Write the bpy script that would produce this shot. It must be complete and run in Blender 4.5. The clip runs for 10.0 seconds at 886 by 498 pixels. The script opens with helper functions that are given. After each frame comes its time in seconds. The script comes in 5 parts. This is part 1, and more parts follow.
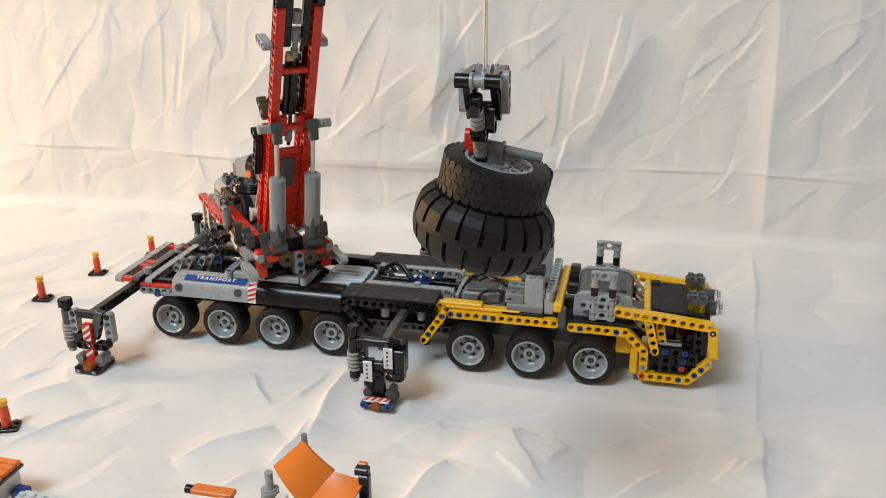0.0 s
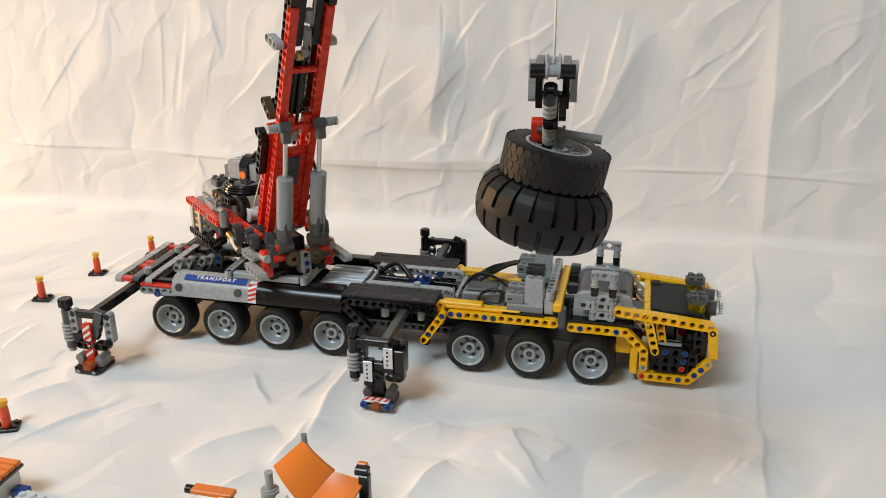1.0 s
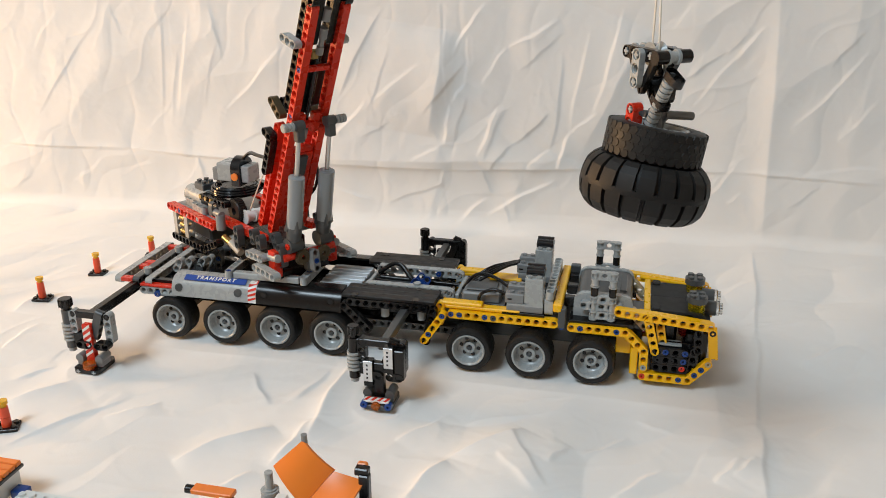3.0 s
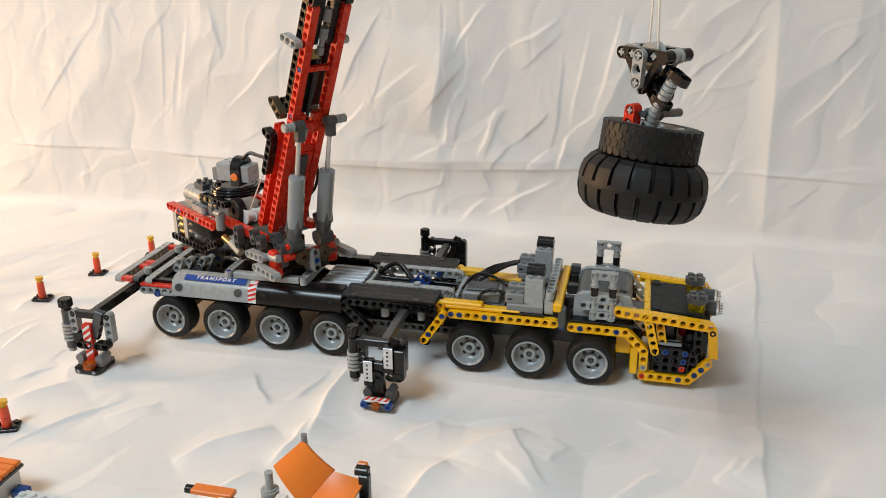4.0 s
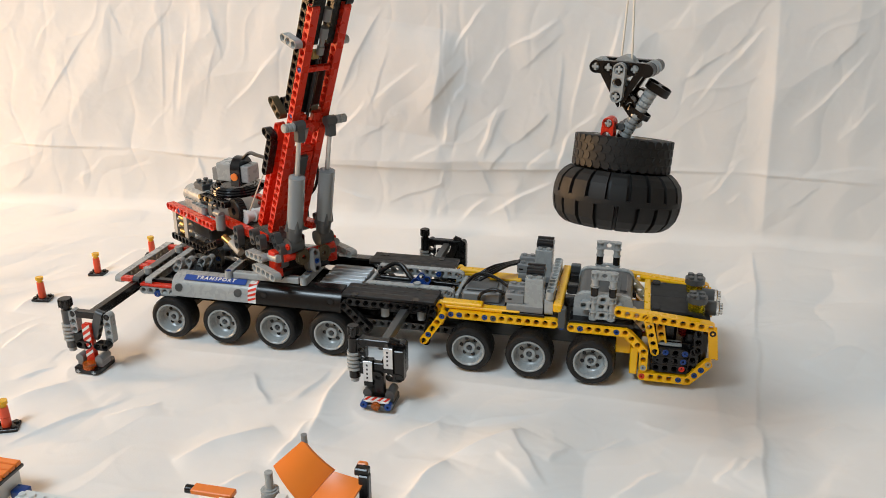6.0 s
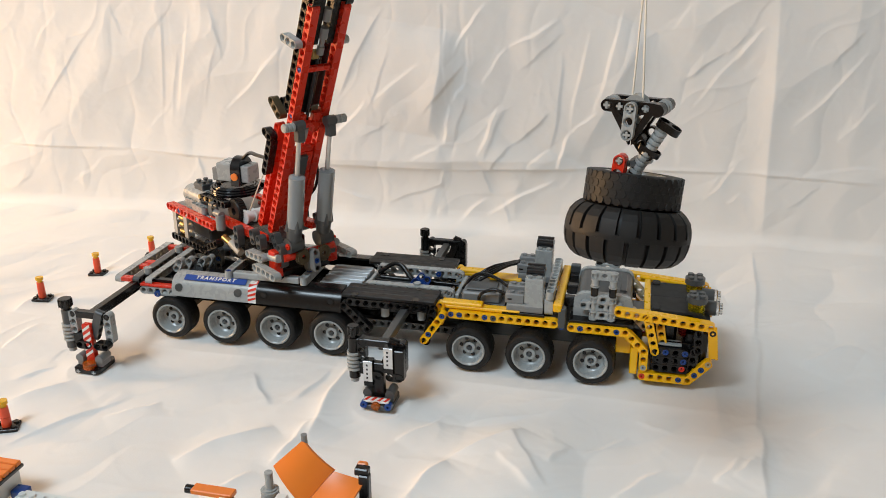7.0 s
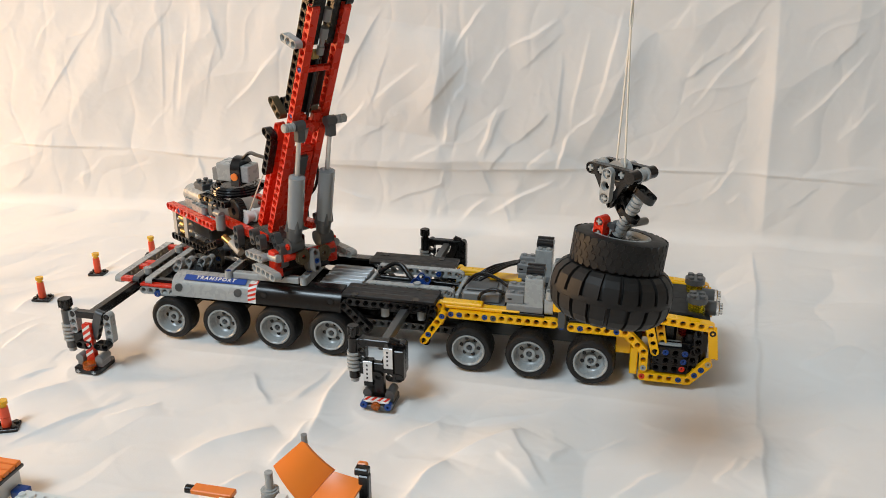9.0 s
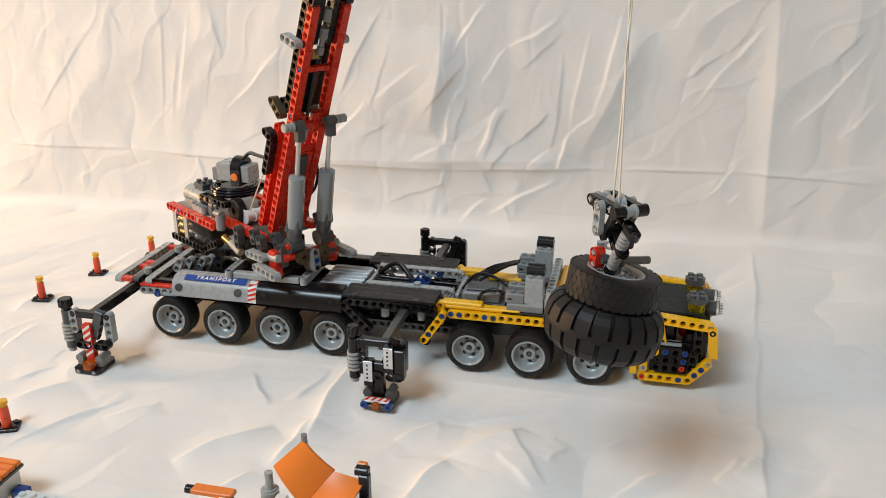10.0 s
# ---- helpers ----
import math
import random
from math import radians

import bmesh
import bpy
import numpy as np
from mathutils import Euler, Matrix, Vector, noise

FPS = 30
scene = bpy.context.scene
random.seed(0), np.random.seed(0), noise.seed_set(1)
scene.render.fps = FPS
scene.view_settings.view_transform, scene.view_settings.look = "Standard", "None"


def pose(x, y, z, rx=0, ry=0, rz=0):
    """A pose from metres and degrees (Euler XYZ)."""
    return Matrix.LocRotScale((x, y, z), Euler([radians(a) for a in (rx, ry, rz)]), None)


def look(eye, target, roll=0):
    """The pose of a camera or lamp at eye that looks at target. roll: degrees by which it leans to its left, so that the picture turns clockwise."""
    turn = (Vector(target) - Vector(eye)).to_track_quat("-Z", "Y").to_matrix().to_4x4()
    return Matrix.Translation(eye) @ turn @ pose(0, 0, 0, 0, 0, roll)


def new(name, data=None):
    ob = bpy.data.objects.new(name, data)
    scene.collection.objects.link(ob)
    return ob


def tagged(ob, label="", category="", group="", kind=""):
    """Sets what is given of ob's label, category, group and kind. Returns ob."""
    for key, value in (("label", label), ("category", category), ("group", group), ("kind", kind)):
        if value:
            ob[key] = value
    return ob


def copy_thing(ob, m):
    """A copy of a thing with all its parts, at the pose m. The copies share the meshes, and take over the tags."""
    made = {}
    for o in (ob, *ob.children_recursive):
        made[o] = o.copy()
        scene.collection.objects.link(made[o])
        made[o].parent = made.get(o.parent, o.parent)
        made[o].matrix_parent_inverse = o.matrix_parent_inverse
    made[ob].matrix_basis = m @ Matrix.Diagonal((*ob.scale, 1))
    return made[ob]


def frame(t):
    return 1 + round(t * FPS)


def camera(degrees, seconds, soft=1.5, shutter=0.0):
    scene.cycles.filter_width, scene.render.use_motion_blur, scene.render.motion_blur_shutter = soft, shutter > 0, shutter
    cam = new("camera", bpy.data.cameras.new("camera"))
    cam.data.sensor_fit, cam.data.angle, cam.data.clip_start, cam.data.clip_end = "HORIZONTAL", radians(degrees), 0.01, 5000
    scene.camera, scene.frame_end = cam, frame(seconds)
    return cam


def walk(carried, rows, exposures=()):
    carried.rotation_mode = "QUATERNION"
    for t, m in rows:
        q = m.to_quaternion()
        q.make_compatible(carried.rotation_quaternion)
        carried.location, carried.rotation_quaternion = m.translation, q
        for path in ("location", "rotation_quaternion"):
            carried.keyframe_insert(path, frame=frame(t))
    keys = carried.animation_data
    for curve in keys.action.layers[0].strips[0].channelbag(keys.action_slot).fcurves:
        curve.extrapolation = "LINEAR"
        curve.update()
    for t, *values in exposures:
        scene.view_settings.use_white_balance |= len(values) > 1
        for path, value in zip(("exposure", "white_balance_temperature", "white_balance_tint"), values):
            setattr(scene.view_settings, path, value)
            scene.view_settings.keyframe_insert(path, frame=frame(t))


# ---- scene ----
# The camera stands on a tripod. Lengths are in studs (S = 8 mm) where a name ends in no unit.
S = 0.008
cam = camera(55.04, 10.0, soft=0.95)
EYE = (0.4412, -0.688, 0.3922)
TARGET = (0.2289, 0.2209, 0.0334)
walk(cam, [(0.0, look(EYE, TARGET, -0.12)), (10.0, look(EYE, TARGET, -0.12))], exposures=[(0.0, 0.0), (10.0, 0.0)])

# ---- light ----
world = bpy.data.worlds.new("world")
scene.world = world
world.use_nodes = True
wn = world.node_tree.nodes
sky = wn.new("ShaderNodeTexSky")
sky.sky_type, sky.sun_disc = "NISHITA", False
sky.sun_elevation, sky.sun_rotation = radians(35), radians(-80)
wn["Background"].inputs[1].default_value = 0.12
world.node_tree.links.new(sky.outputs[0], wn["Background"].inputs[0])


def window_light(name, eye, target, width, height, power, color):
    data = bpy.data.lights.new(name, "AREA")
    data.shape, data.size, data.size_y, data.energy, data.color = "RECTANGLE", width, height, power, color
    ob = new(name, data)
    ob.matrix_world = look(eye, target)
    return ob


# cool daylight from a high window at the front left, warm light from a nearer window at the left
window_light("window_light", (-0.80, -1.95, 2.85), (0.3, 0.0, 0.0), 1.2, 1.0, 80, (0.73, 0.885, 1.0))
window_light("window_light", (-1.95, -0.15, 0.55), (0.15, 0.25, 0.14), 0.6, 0.6, 38, (1.0, 0.58, 0.25))


# ---- materials ----
def material(name, color, rough=0.35, metal=0.0, vary=0.08, scale=120.0, bump=0.0, spec=0.5, alpha=0.0):
    m = bpy.data.materials.new(name)
    m.use_nodes = True
    nt = m.node_tree
    b = nt.nodes["Principled BSDF"]
    tc = nt.nodes.new("ShaderNodeTexCoord")
    big = nt.nodes.new("ShaderNodeTexNoise")
    big.inputs["Scale"].default_value, big.inputs["Detail"].default_value = scale * 0.15, 3
    fine = nt.nodes.new("ShaderNodeTexNoise")
    fine.inputs["Scale"].default_value, fine.inputs["Detail"].default_value = scale * 1.3, 2
    nt.links.new(tc.outputs["Object"], big.inputs["Vector"])
    nt.links.new(tc.outputs["Object"], fine.inputs["Vector"])
    ramp = nt.nodes.new("ShaderNodeMix")
    ramp.data_type = "RGBA"
    ramp.inputs[6].default_value = (*[c * (1 - vary) for c in color], 1)
    ramp.inputs[7].default_value = (*[min(1, c * (1 + vary)) for c in color], 1)
    nt.links.new(big.outputs[0], ramp.inputs[0])
    nt.links.new(ramp.outputs[2], b.inputs["Base Color"])
    rr = nt.nodes.new("ShaderNodeMapRange")
    rr.inputs[3].default_value, rr.inputs[4].default_value = rough * 0.8, min(1, rough * 1.25)
    nt.links.new(fine.outputs[0], rr.inputs[0])
    nt.links.new(rr.outputs[0], b.inputs["Roughness"])
    b.inputs["Metallic"].default_value = metal
    b.inputs["Specular IOR Level"].default_value = spec
    if bump:
        bp = nt.nodes.new("ShaderNodeBump")
        bp.inputs["Strength"].default_value, bp.inputs["Distance"].default_value = bump, 0.00008
        nt.links.new(fine.outputs[0], bp.inputs["Height"])
        nt.links.new(bp.outputs[0], b.inputs["Normal"])
    if alpha:
        b.inputs["Transmission Weight"].default_value = alpha
        b.inputs["IOR"].default_value = 1.45
    return m


def cloth(name, color):
    """Cotton: fine weave, crumples at two sizes, faint unevenness."""
    m = bpy.data.materials.new(name)
    m.use_nodes = True
    nt = m.node_tree
    b = nt.nodes["Principled BSDF"]
    tc = nt.nodes.new("ShaderNodeTexCoord")
    warp = nt.nodes.new("ShaderNodeTexNoise")
    warp.inputs["Scale"].default_value, warp.inputs["Detail"].default_value = 9, 3
    nt.links.new(tc.outputs["Object"], warp.inputs["Vector"])
    add = nt.nodes.new("ShaderNodeVectorMath")
    add.operation = "MULTIPLY_ADD"
    add.inputs[1].default_value = (0.12, 0.12, 0.12)
    nt.links.new(warp.outputs["Color"], add.inputs[0])
    nt.links.new(tc.outputs["Object"], add.inputs[2])
    last = None
    for scale, strength, dist in ((22, 0.16, 0.003), (60, 0.2, 0.0010)):
        vo = nt.nodes.new("ShaderNodeTexVoronoi")
        vo.feature = "F1"
        vo.inputs["Scale"].default_value = scale
        nt.links.new(add.outputs[0], vo.inputs["Vector"])
        bp = nt.nodes.new("ShaderNodeBump")
        bp.inputs["Strength"].default_value, bp.inputs["Distance"].default_value = strength, dist
        nt.links.new(vo.outputs["Distance"], bp.inputs["Height"])
        if last:
            nt.links.new(last.outputs[0], bp.inputs["Normal"])
        last = bp
    # fine sharp crinkles that run up the cloth
    stretch = nt.nodes.new("ShaderNodeMapping")
    stretch.inputs["Rotation"].default_value, stretch.inputs["Scale"].default_value = (0, radians(-28), 0), (2.2, 1.2, 0.8)
    nt.links.new(add.outputs[0], stretch.inputs["Vector"])
    crinkle = nt.nodes.new("ShaderNodeTexNoise")
    crinkle.noise_type = "RIDGED_MULTIFRACTAL"
    crinkle.inputs["Scale"].default_value, crinkle.inputs["Detail"].default_value = 14, 4
    nt.links.new(stretch.outputs[0], crinkle.inputs["Vector"])
    bp = nt.nodes.new("ShaderNodeBump")
    bp.inputs["Strength"].default_value, bp.inputs["Distance"].default_value = 0.22, 0.0012
    nt.links.new(crinkle.outputs[0], bp.inputs["Height"])
    nt.links.new(last.outputs[0], bp.inputs["Normal"])
    last = bp
    weave = nt.nodes.new("ShaderNodeTexNoise")
    weave.inputs["Scale"].default_value = 900
    nt.links.new(tc.outputs["Object"], weave.inputs["Vector"])
    bp = nt.nodes.new("ShaderNodeBump")
    bp.inputs["Strength"].default_value, bp.inputs["Distance"].default_value = 0.25, 0.0003
    nt.links.new(weave.outputs[0], bp.inputs["Height"])
    nt.links.new(last.outputs[0], bp.inputs["Normal"])
    nt.links.new(bp.outputs[0], b.inputs["Normal"])
    mix = nt.nodes.new("ShaderNodeMix")
    mix.data_type = "RGBA"
    mix.inputs[6].default_value = (*[c * 0.97 for c in color], 1)
    mix.inputs[7].default_value = (*[min(1, c * 1.02) for c in color], 1)
    nt.links.new(warp.outputs[0], mix.inputs[0])
    nt.links.new(mix.outputs[2], b.inputs["Base Color"])
    b.inputs["Roughness"].default_value, b.inputs["Specular IOR Level"].default_value = 0.9, 0.15
    b.inputs["Sheen Weight"].default_value = 0.1
    return m


RED = material("red_plastic", (0.63, 0.030, 0.010), 0.27)
YELLOW = material("yellow_plastic", (0.92, 0.49, 0.003), 0.28)
BLACK = material("black_plastic", (0.0065, 0.006, 0.006), 0.24, spec=0.42)
GREY = material("light_grey_plastic", (0.335, 0.35, 0.345), 0.27)
DARK = material("dark_grey_plastic", (0.062, 0.066, 0.067), 0.30)
BLUE = material("blue_plastic", (0.006, 0.045, 0.22), 0.28)
WHITE = material("white_plastic", (0.72, 0.73, 0.70), 0.3)
ORANGE = material("orange_plastic", (0.80, 0.20, 0.02), 0.32)
TAN = material("tan_plastic", (0.50, 0.40, 0.24), 0.3)
RUBBER = material("tyre_rubber", (0.0095, 0.009, 0.0085), 0.52, bump=0.5, vary=0.35, spec=0.36)
CHROME = material("worn_metal", (0.55, 0.54, 0.52), 0.3, metal=0.9)
CLEAR_YELLOW = material("clear_yellow_plastic", (0.9, 0.75, 0.02), 0.08, alpha=0.9, bump=0)
CLEAR_ORANGE = material("clear_orange_plastic", (0.85, 0.20, 0.02), 0.1, alpha=0.7, bump=0)
CLEAR = material("clear_plastic", (0.9, 0.92, 0.92), 0.06, alpha=0.95, bump=0)
CORD = material("white_cord", (0.75, 0.70, 0.60), 0.8, bump=0.3)
SHEET = cloth("cotton_sheet", (0.80, 0.78, 0.75))

BLUE_PAPER = material("blue_paper", (0.008, 0.055, 0.30), 0.5, bump=0)
MATT_BLACK = material("satin_black_plastic", (0.011, 0.0095, 0.009), 0.45, spec=0.3)
MATT_DARK = material("satin_dark_grey_plastic", (0.020, 0.020, 0.0195), 0.55, spec=0.25)
MID_GREY = material("mid_grey_plastic", (0.20, 0.205, 0.205), 0.32)
RAM_GREY = material("ram_grey_plastic", (0.25, 0.27, 0.28), 0.2, vary=0.03)
PALE_GLOSS = material("glossy_pale_plastic", (0.40, 0.43, 0.45), 0.15)
GLOSS_BLACK = material("gloss_black_plastic", (0.010, 0.010, 0.011), 0.12)
CLEAR_RED = material("clear_red_plastic", (0.35, 0.02, 0.015), 0.15, alpha=0.6, bump=0)
CLEAR_AMBER = material("clear_amber_plastic", (0.95, 0.55, 0.03), 0.15, alpha=0.35, bump=0)
RED_ORANGE = material("orange_red_plastic", (0.68, 0.07, 0.02), 0.3)
SILVER = material("silver_sticker", (0.72, 0.72, 0.72), 0.3, metal=0.5)
BRASS = material("brass_plastic", (0.48, 0.33, 0.12), 0.25, metal=0.6)
GEAR_GREY = material("pale_grey_plastic", (0.40, 0.38, 0.34), 0.35)
BRONZE = material("bronze_plastic", (0.10, 0.075, 0.04), 0.3, metal=0.3)
WOOD = material("wood_floor", (0.32, 0.20, 0.11), 0.5, scale=30)
PAINT = material("wall_paint", (0.50, 0.47, 0.43), 0.8, scale=20)


# ---- mesh tools ----
def mesh_of(name, bm, mat, smooth=30):
    me = bpy.data.meshes.new(name)
    bmesh.ops.recalc_face_normals(bm, faces=bm.faces)
    bm.to_mesh(me)
    bm.free()
    me.materials.append(mat)
    for f in me.polygons:
        f.use_smooth = smooth > 0
    if smooth:
        me.set_sharp_from_angle(angle=radians(smooth))
    return me


def part(name, bm, mat, parent=None, label="", m=None, smooth=30):
    ob = new(name, bm if isinstance(bm, bpy.types.Mesh) else mesh_of(name, bm, mat, smooth))
    ob.parent = parent
    if m is not None:
        ob.matrix_basis = m
    if label:
        tagged(ob, label)
    return ob


def st(x, y, z):
    return Vector((x * S, y * S, z * S))


def frame_of(origin, along, axis):
    """A pose whose x runs along and whose y is the axis of the holes."""
    x = Vector(along).normalized()
    y = Vector(axis)
    y = (y - y.dot(x) * x).normalized()
    z = x.cross(y)
    m = Matrix((x, y, z)).transposed().to_4x4()
    m.translation = Vector(origin) * S
    return m


def box(bm, lo, hi, bevel=0.04, m=None):
    """A bevelled box between two corners, in studs."""
    lo, hi = Vector(lo), Vector(hi)
    r = bmesh.ops.create_cube(bm, size=1.0)
    vs = r["verts"]
    mm = Matrix.LocRotScale((lo + hi) / 2 * S, None, Vector([abs(v) for v in (hi - lo)]) * S)
    bmesh.ops.transform(bm, matrix=mm, verts=vs)
    if bevel:
        es = list({e for v in vs for e in v.link_edges})
        r = bmesh.ops.bevel(bm, geom=es, offset=bevel * S, segments=1, affect="EDGES")
        vs = list({v for f in r["faces"] for v in f.verts} | {v for v in vs if v.is_valid})
    if m is not None:
        bmesh.ops.transform(bm, matrix=m, verts=vs)
    return vs


def rod(bm, a, b, r, seg=16, r2=None, bevel=0.0):
    """A round rod from a to b, in studs."""
    a, b = Vector(a) * S, Vector(b) * S
    d = b - a
    m = d.to_track_quat("Z", "Y").to_matrix().to_4x4()
    m.translation = (a + b) / 2
    r2 = r if r2 is None else r2
    return bmesh.ops.create_cone(bm, cap_ends=True, segments=seg, radius1=r * S, radius2=r2 * S, depth=d.length, matrix=m)["verts"]


def prism(bm, outline, y0, y1):
    """A solid from an outline in x and z, between y0 and y1, in studs."""
    a = [bm.verts.new(st(x, y0, z)) for x, z in outline]
    b = [bm.verts.new(st(x, y1, z)) for x, z in outline]
    n = len(outline)
    bm.faces.new(a)
    bm.faces.new(b[::-1])
    for i in range(n):
        bm.faces.new((a[i], b[i], b[(i + 1) % n], a[(i + 1) % n]))
    return a + b


def lathe(bm, profile, seg=32, m=None):
    """A ring from pairs of radius and height about y, in studs; the profile is closed."""
    rows = []
    for r, y in profile:
        rows.append([bm.verts.new(st(r * math.cos(2 * math.pi * i / seg), y, r * math.sin(2 * math.pi * i / seg))) for i in range(seg)])
    for a, b in zip(rows, rows[1:] + rows[:1]):
        for i in range(seg):
            j = (i + 1) % seg
            bm.faces.new((a[i], a[j], b[j], b[i]))
    vs = [v for r in rows for v in r]
    if m is not None:
        bmesh.ops.transform(bm, matrix=m, verts=vs)
    return vs


def beam_bm(bm, n, thick=0.95, m=None, wide=0.47, every=1):
    """A studless beam of n holes along x: rounded ends, counterbored holes through y."""
    K = 16
    made = []
    h = thick / 2

    def at(x, y, z):
        v = bm.verts.new(st(x, y, z))
        made.append(v)
        return v

    for i in range(n):
        outer = []
        for k in range(K):
            a = 2 * math.pi * k / K
            c, s = math.cos(a), math.sin(a)
            if (i == 0 and c < -0.01) or (i == n - 1 and c > 0.01):
                px, pz = wide * c, wide * s
            elif k % 4 == 2:
                px, pz = math.copysign(0.5, c), math.copysign(wide, s)
            else:
                t = min(0.5 / abs(c) if abs(c) > 1e-6 else 9, wide / abs(s) if abs(s) > 1e-6 else 9)
                px, pz = c * t, s * t
            outer.append((i + px, pz))
        rings = []
        for y, r in ((-h, 0), (-h, 0.39), (-h + 0.11, 0.39), (-h + 0.11, 0.3), (h - 0.11, 0.3), (h - 0.11, 0.39), (h, 0.39), (h, 0)):
            if r == 0:
                rings.append([at(x, y, z) for x, z in outer])
            else:
                rings.append([at(i + r * math.cos(2 * math.pi * k / K), y, r * math.sin(2 * math.pi * k / K)) for k in range(K)])
        for a, b in zip(rings, rings[1:]):
            for k in range(K):
                j = (k + 1) % K
                bm.faces.new((a[k], a[j], b[j], b[k]))
        for k in range(K):
            j = (k + 1) % K
            inner = abs(abs(outer[k][0] - i) - 0.5) < 1e-4 and abs(abs(outer[j][0] - i) - 0.5) < 1e-4
            if not inner:
                bm.faces.new((rings[-1][k], rings[-1][j], rings[0][j], rings[0][k]))
    bmesh.ops.remove_doubles(bm, verts=made, dist=0.00001)
    made = [v for v in made if v.is_valid]
    if m is not None:
        bmesh.ops.transform(bm, matrix=m, verts=made)
    return made


BEAMS = {}


def beam(parent, n, mat, origin, along=(1, 0, 0), axis=(0, 1, 0), name="beam", thick=0.95, label=""):
    """One beam of n holes as a part; the first hole is at origin."""
    key = (n, mat.name, thick)
    if key not in BEAMS:
        bm = bmesh.new()
        beam_bm(bm, n, thick)
        BEAMS[key] = mesh_of("beam", bm, mat)
    return part(name, BEAMS[key], mat, parent, label, frame_of(origin, along, axis))


def block(parent, name, mat, lo, hi, bevel=0.05, label="", m=None):
    bm = bmesh.new()
    box(bm, lo, hi, bevel)
    return part(name, bm, mat, parent, label, m)


def bar(parent, name, mat, a, b, r, label="", seg=16, r2=None):
    bm = bmesh.new()
    rod(bm, a, b, r, seg, r2)
    return part(name, bm, mat, parent, label)


def thing(name, label, category, group="", kind="", at=(0, 0, 0)):
    ob = tagged(new(name), label, category, group, kind)
    ob.location = Vector(at) * S
    return ob


def plate(bm, outline, normal, thick=0.05):
    """A thin plate from an outline in space, raised along its normal."""
    n = Vector(normal) * thick
    a = [bm.verts.new(Vector(v) * S) for v in outline]
    c = [bm.verts.new((Vector(v) + n) * S) for v in outline]
    bm.faces.new(a[::-1])
    bm.faces.new(c)
    for i in range(len(a)):
        j = (i + 1) % len(a)
        bm.faces.new((a[i], a[j], c[j], c[i]))


def pin(parent, at, axis=(0, -1, 0), mat=None, r=0.33, length=0.3):
    """The end of a friction pin that sits in a hole."""
    key = ("pin", mat.name, r, length)
    if key not in BEAMS:
        bm = bmesh.new()
        lathe(bm, [(0.14, 0), (0.14, 0.06), (r, 0.06), (r, -length), (0.14, -length)], 12)
        BEAMS[key] = mesh_of("pin", bm, mat)
    a = Vector(axis)
    side = Vector((1, 0, 0)) if abs(a.x) < 0.9 else Vector((0, 0, 1))
    return part("pin", BEAMS[key], mat, parent, "", frame_of(at, side, axis))


YC = 7.6   # the truck's middle line
TWO_Y = 2 * YC


def both(y):
    """A place on the near side and its mirror on the far side."""
    return (y, TWO_Y - y)


# ---- setting ----
def crease(xs, zs, fold, out, slope=5.0, width=0.0, wander=1.0):
    """Adds one fold to the cloth: x, z of both ends and a height; steep on its left flank, or on its right one if the height is negative."""
    x0, z0, x1, z1, height = fold
    dx, dz = x1 - x0, z1 - z0
    n = math.hypot(dx, dz)
    if dx * 0.35 + dz < 0:
        x0, z0, dx, dz = x1, z1, -dx, -dz
    near = width or 0.20 + 0.25 * abs(height)
    far = near * slope
    reach = far * 4 + 1
    i0, i1 = np.searchsorted(xs, (min(x0, x0 + dx) - reach, max(x0, x0 + dx) + reach))
    j0, j1 = np.searchsorted(zs, (min(z0, z0 + dz) - reach, max(z0, z0 + dz) + reach))
    if i0 >= i1 or j0 >= j1:
        return
    px, pz = np.meshgrid(xs[i0:i1], zs[j0:j1])
    s = ((px - x0) * dx + (pz - z0) * dz) / (n * n)
    d = ((px - x0) * dz - (pz - z0) * dx) / n + wander * (min(0.03 * n, 0.35) * np.sin(s * 4 + x0) + 0.07 * np.sin(s * 13 + z0))
    if height < 0:
        d = -d
    fade = np.clip(1.0 - np.abs(2 * s - 1) ** 2.5, 0, 1)
    out[j0:j1, i0:i1] += abs(height) * np.where(d < 0, np.exp(-(np.abs(d) / near) ** 1.4), np.exp(-np.abs(d) / far)) * fade


def swell(px, pz, waves, size, seed):
    rng = np.random.RandomState(seed)
    out = np.zeros_like(px)
    for i in range(waves):
        a, k, ph = rng.uniform(0, math.pi), rng.uniform(0.5, 1.8) / size, rng.uniform(0, 6.3)
        b = rng.uniform(0.2, 0.6) / size
        w = px * math.cos(a) * k + pz * math.sin(a) * k + ph + 1.3 * np.sin(b * (px * math.sin(a) - pz * math.cos(a)) + ph * 2)
        out += np.sin(w) / waves ** 0.5
    return out


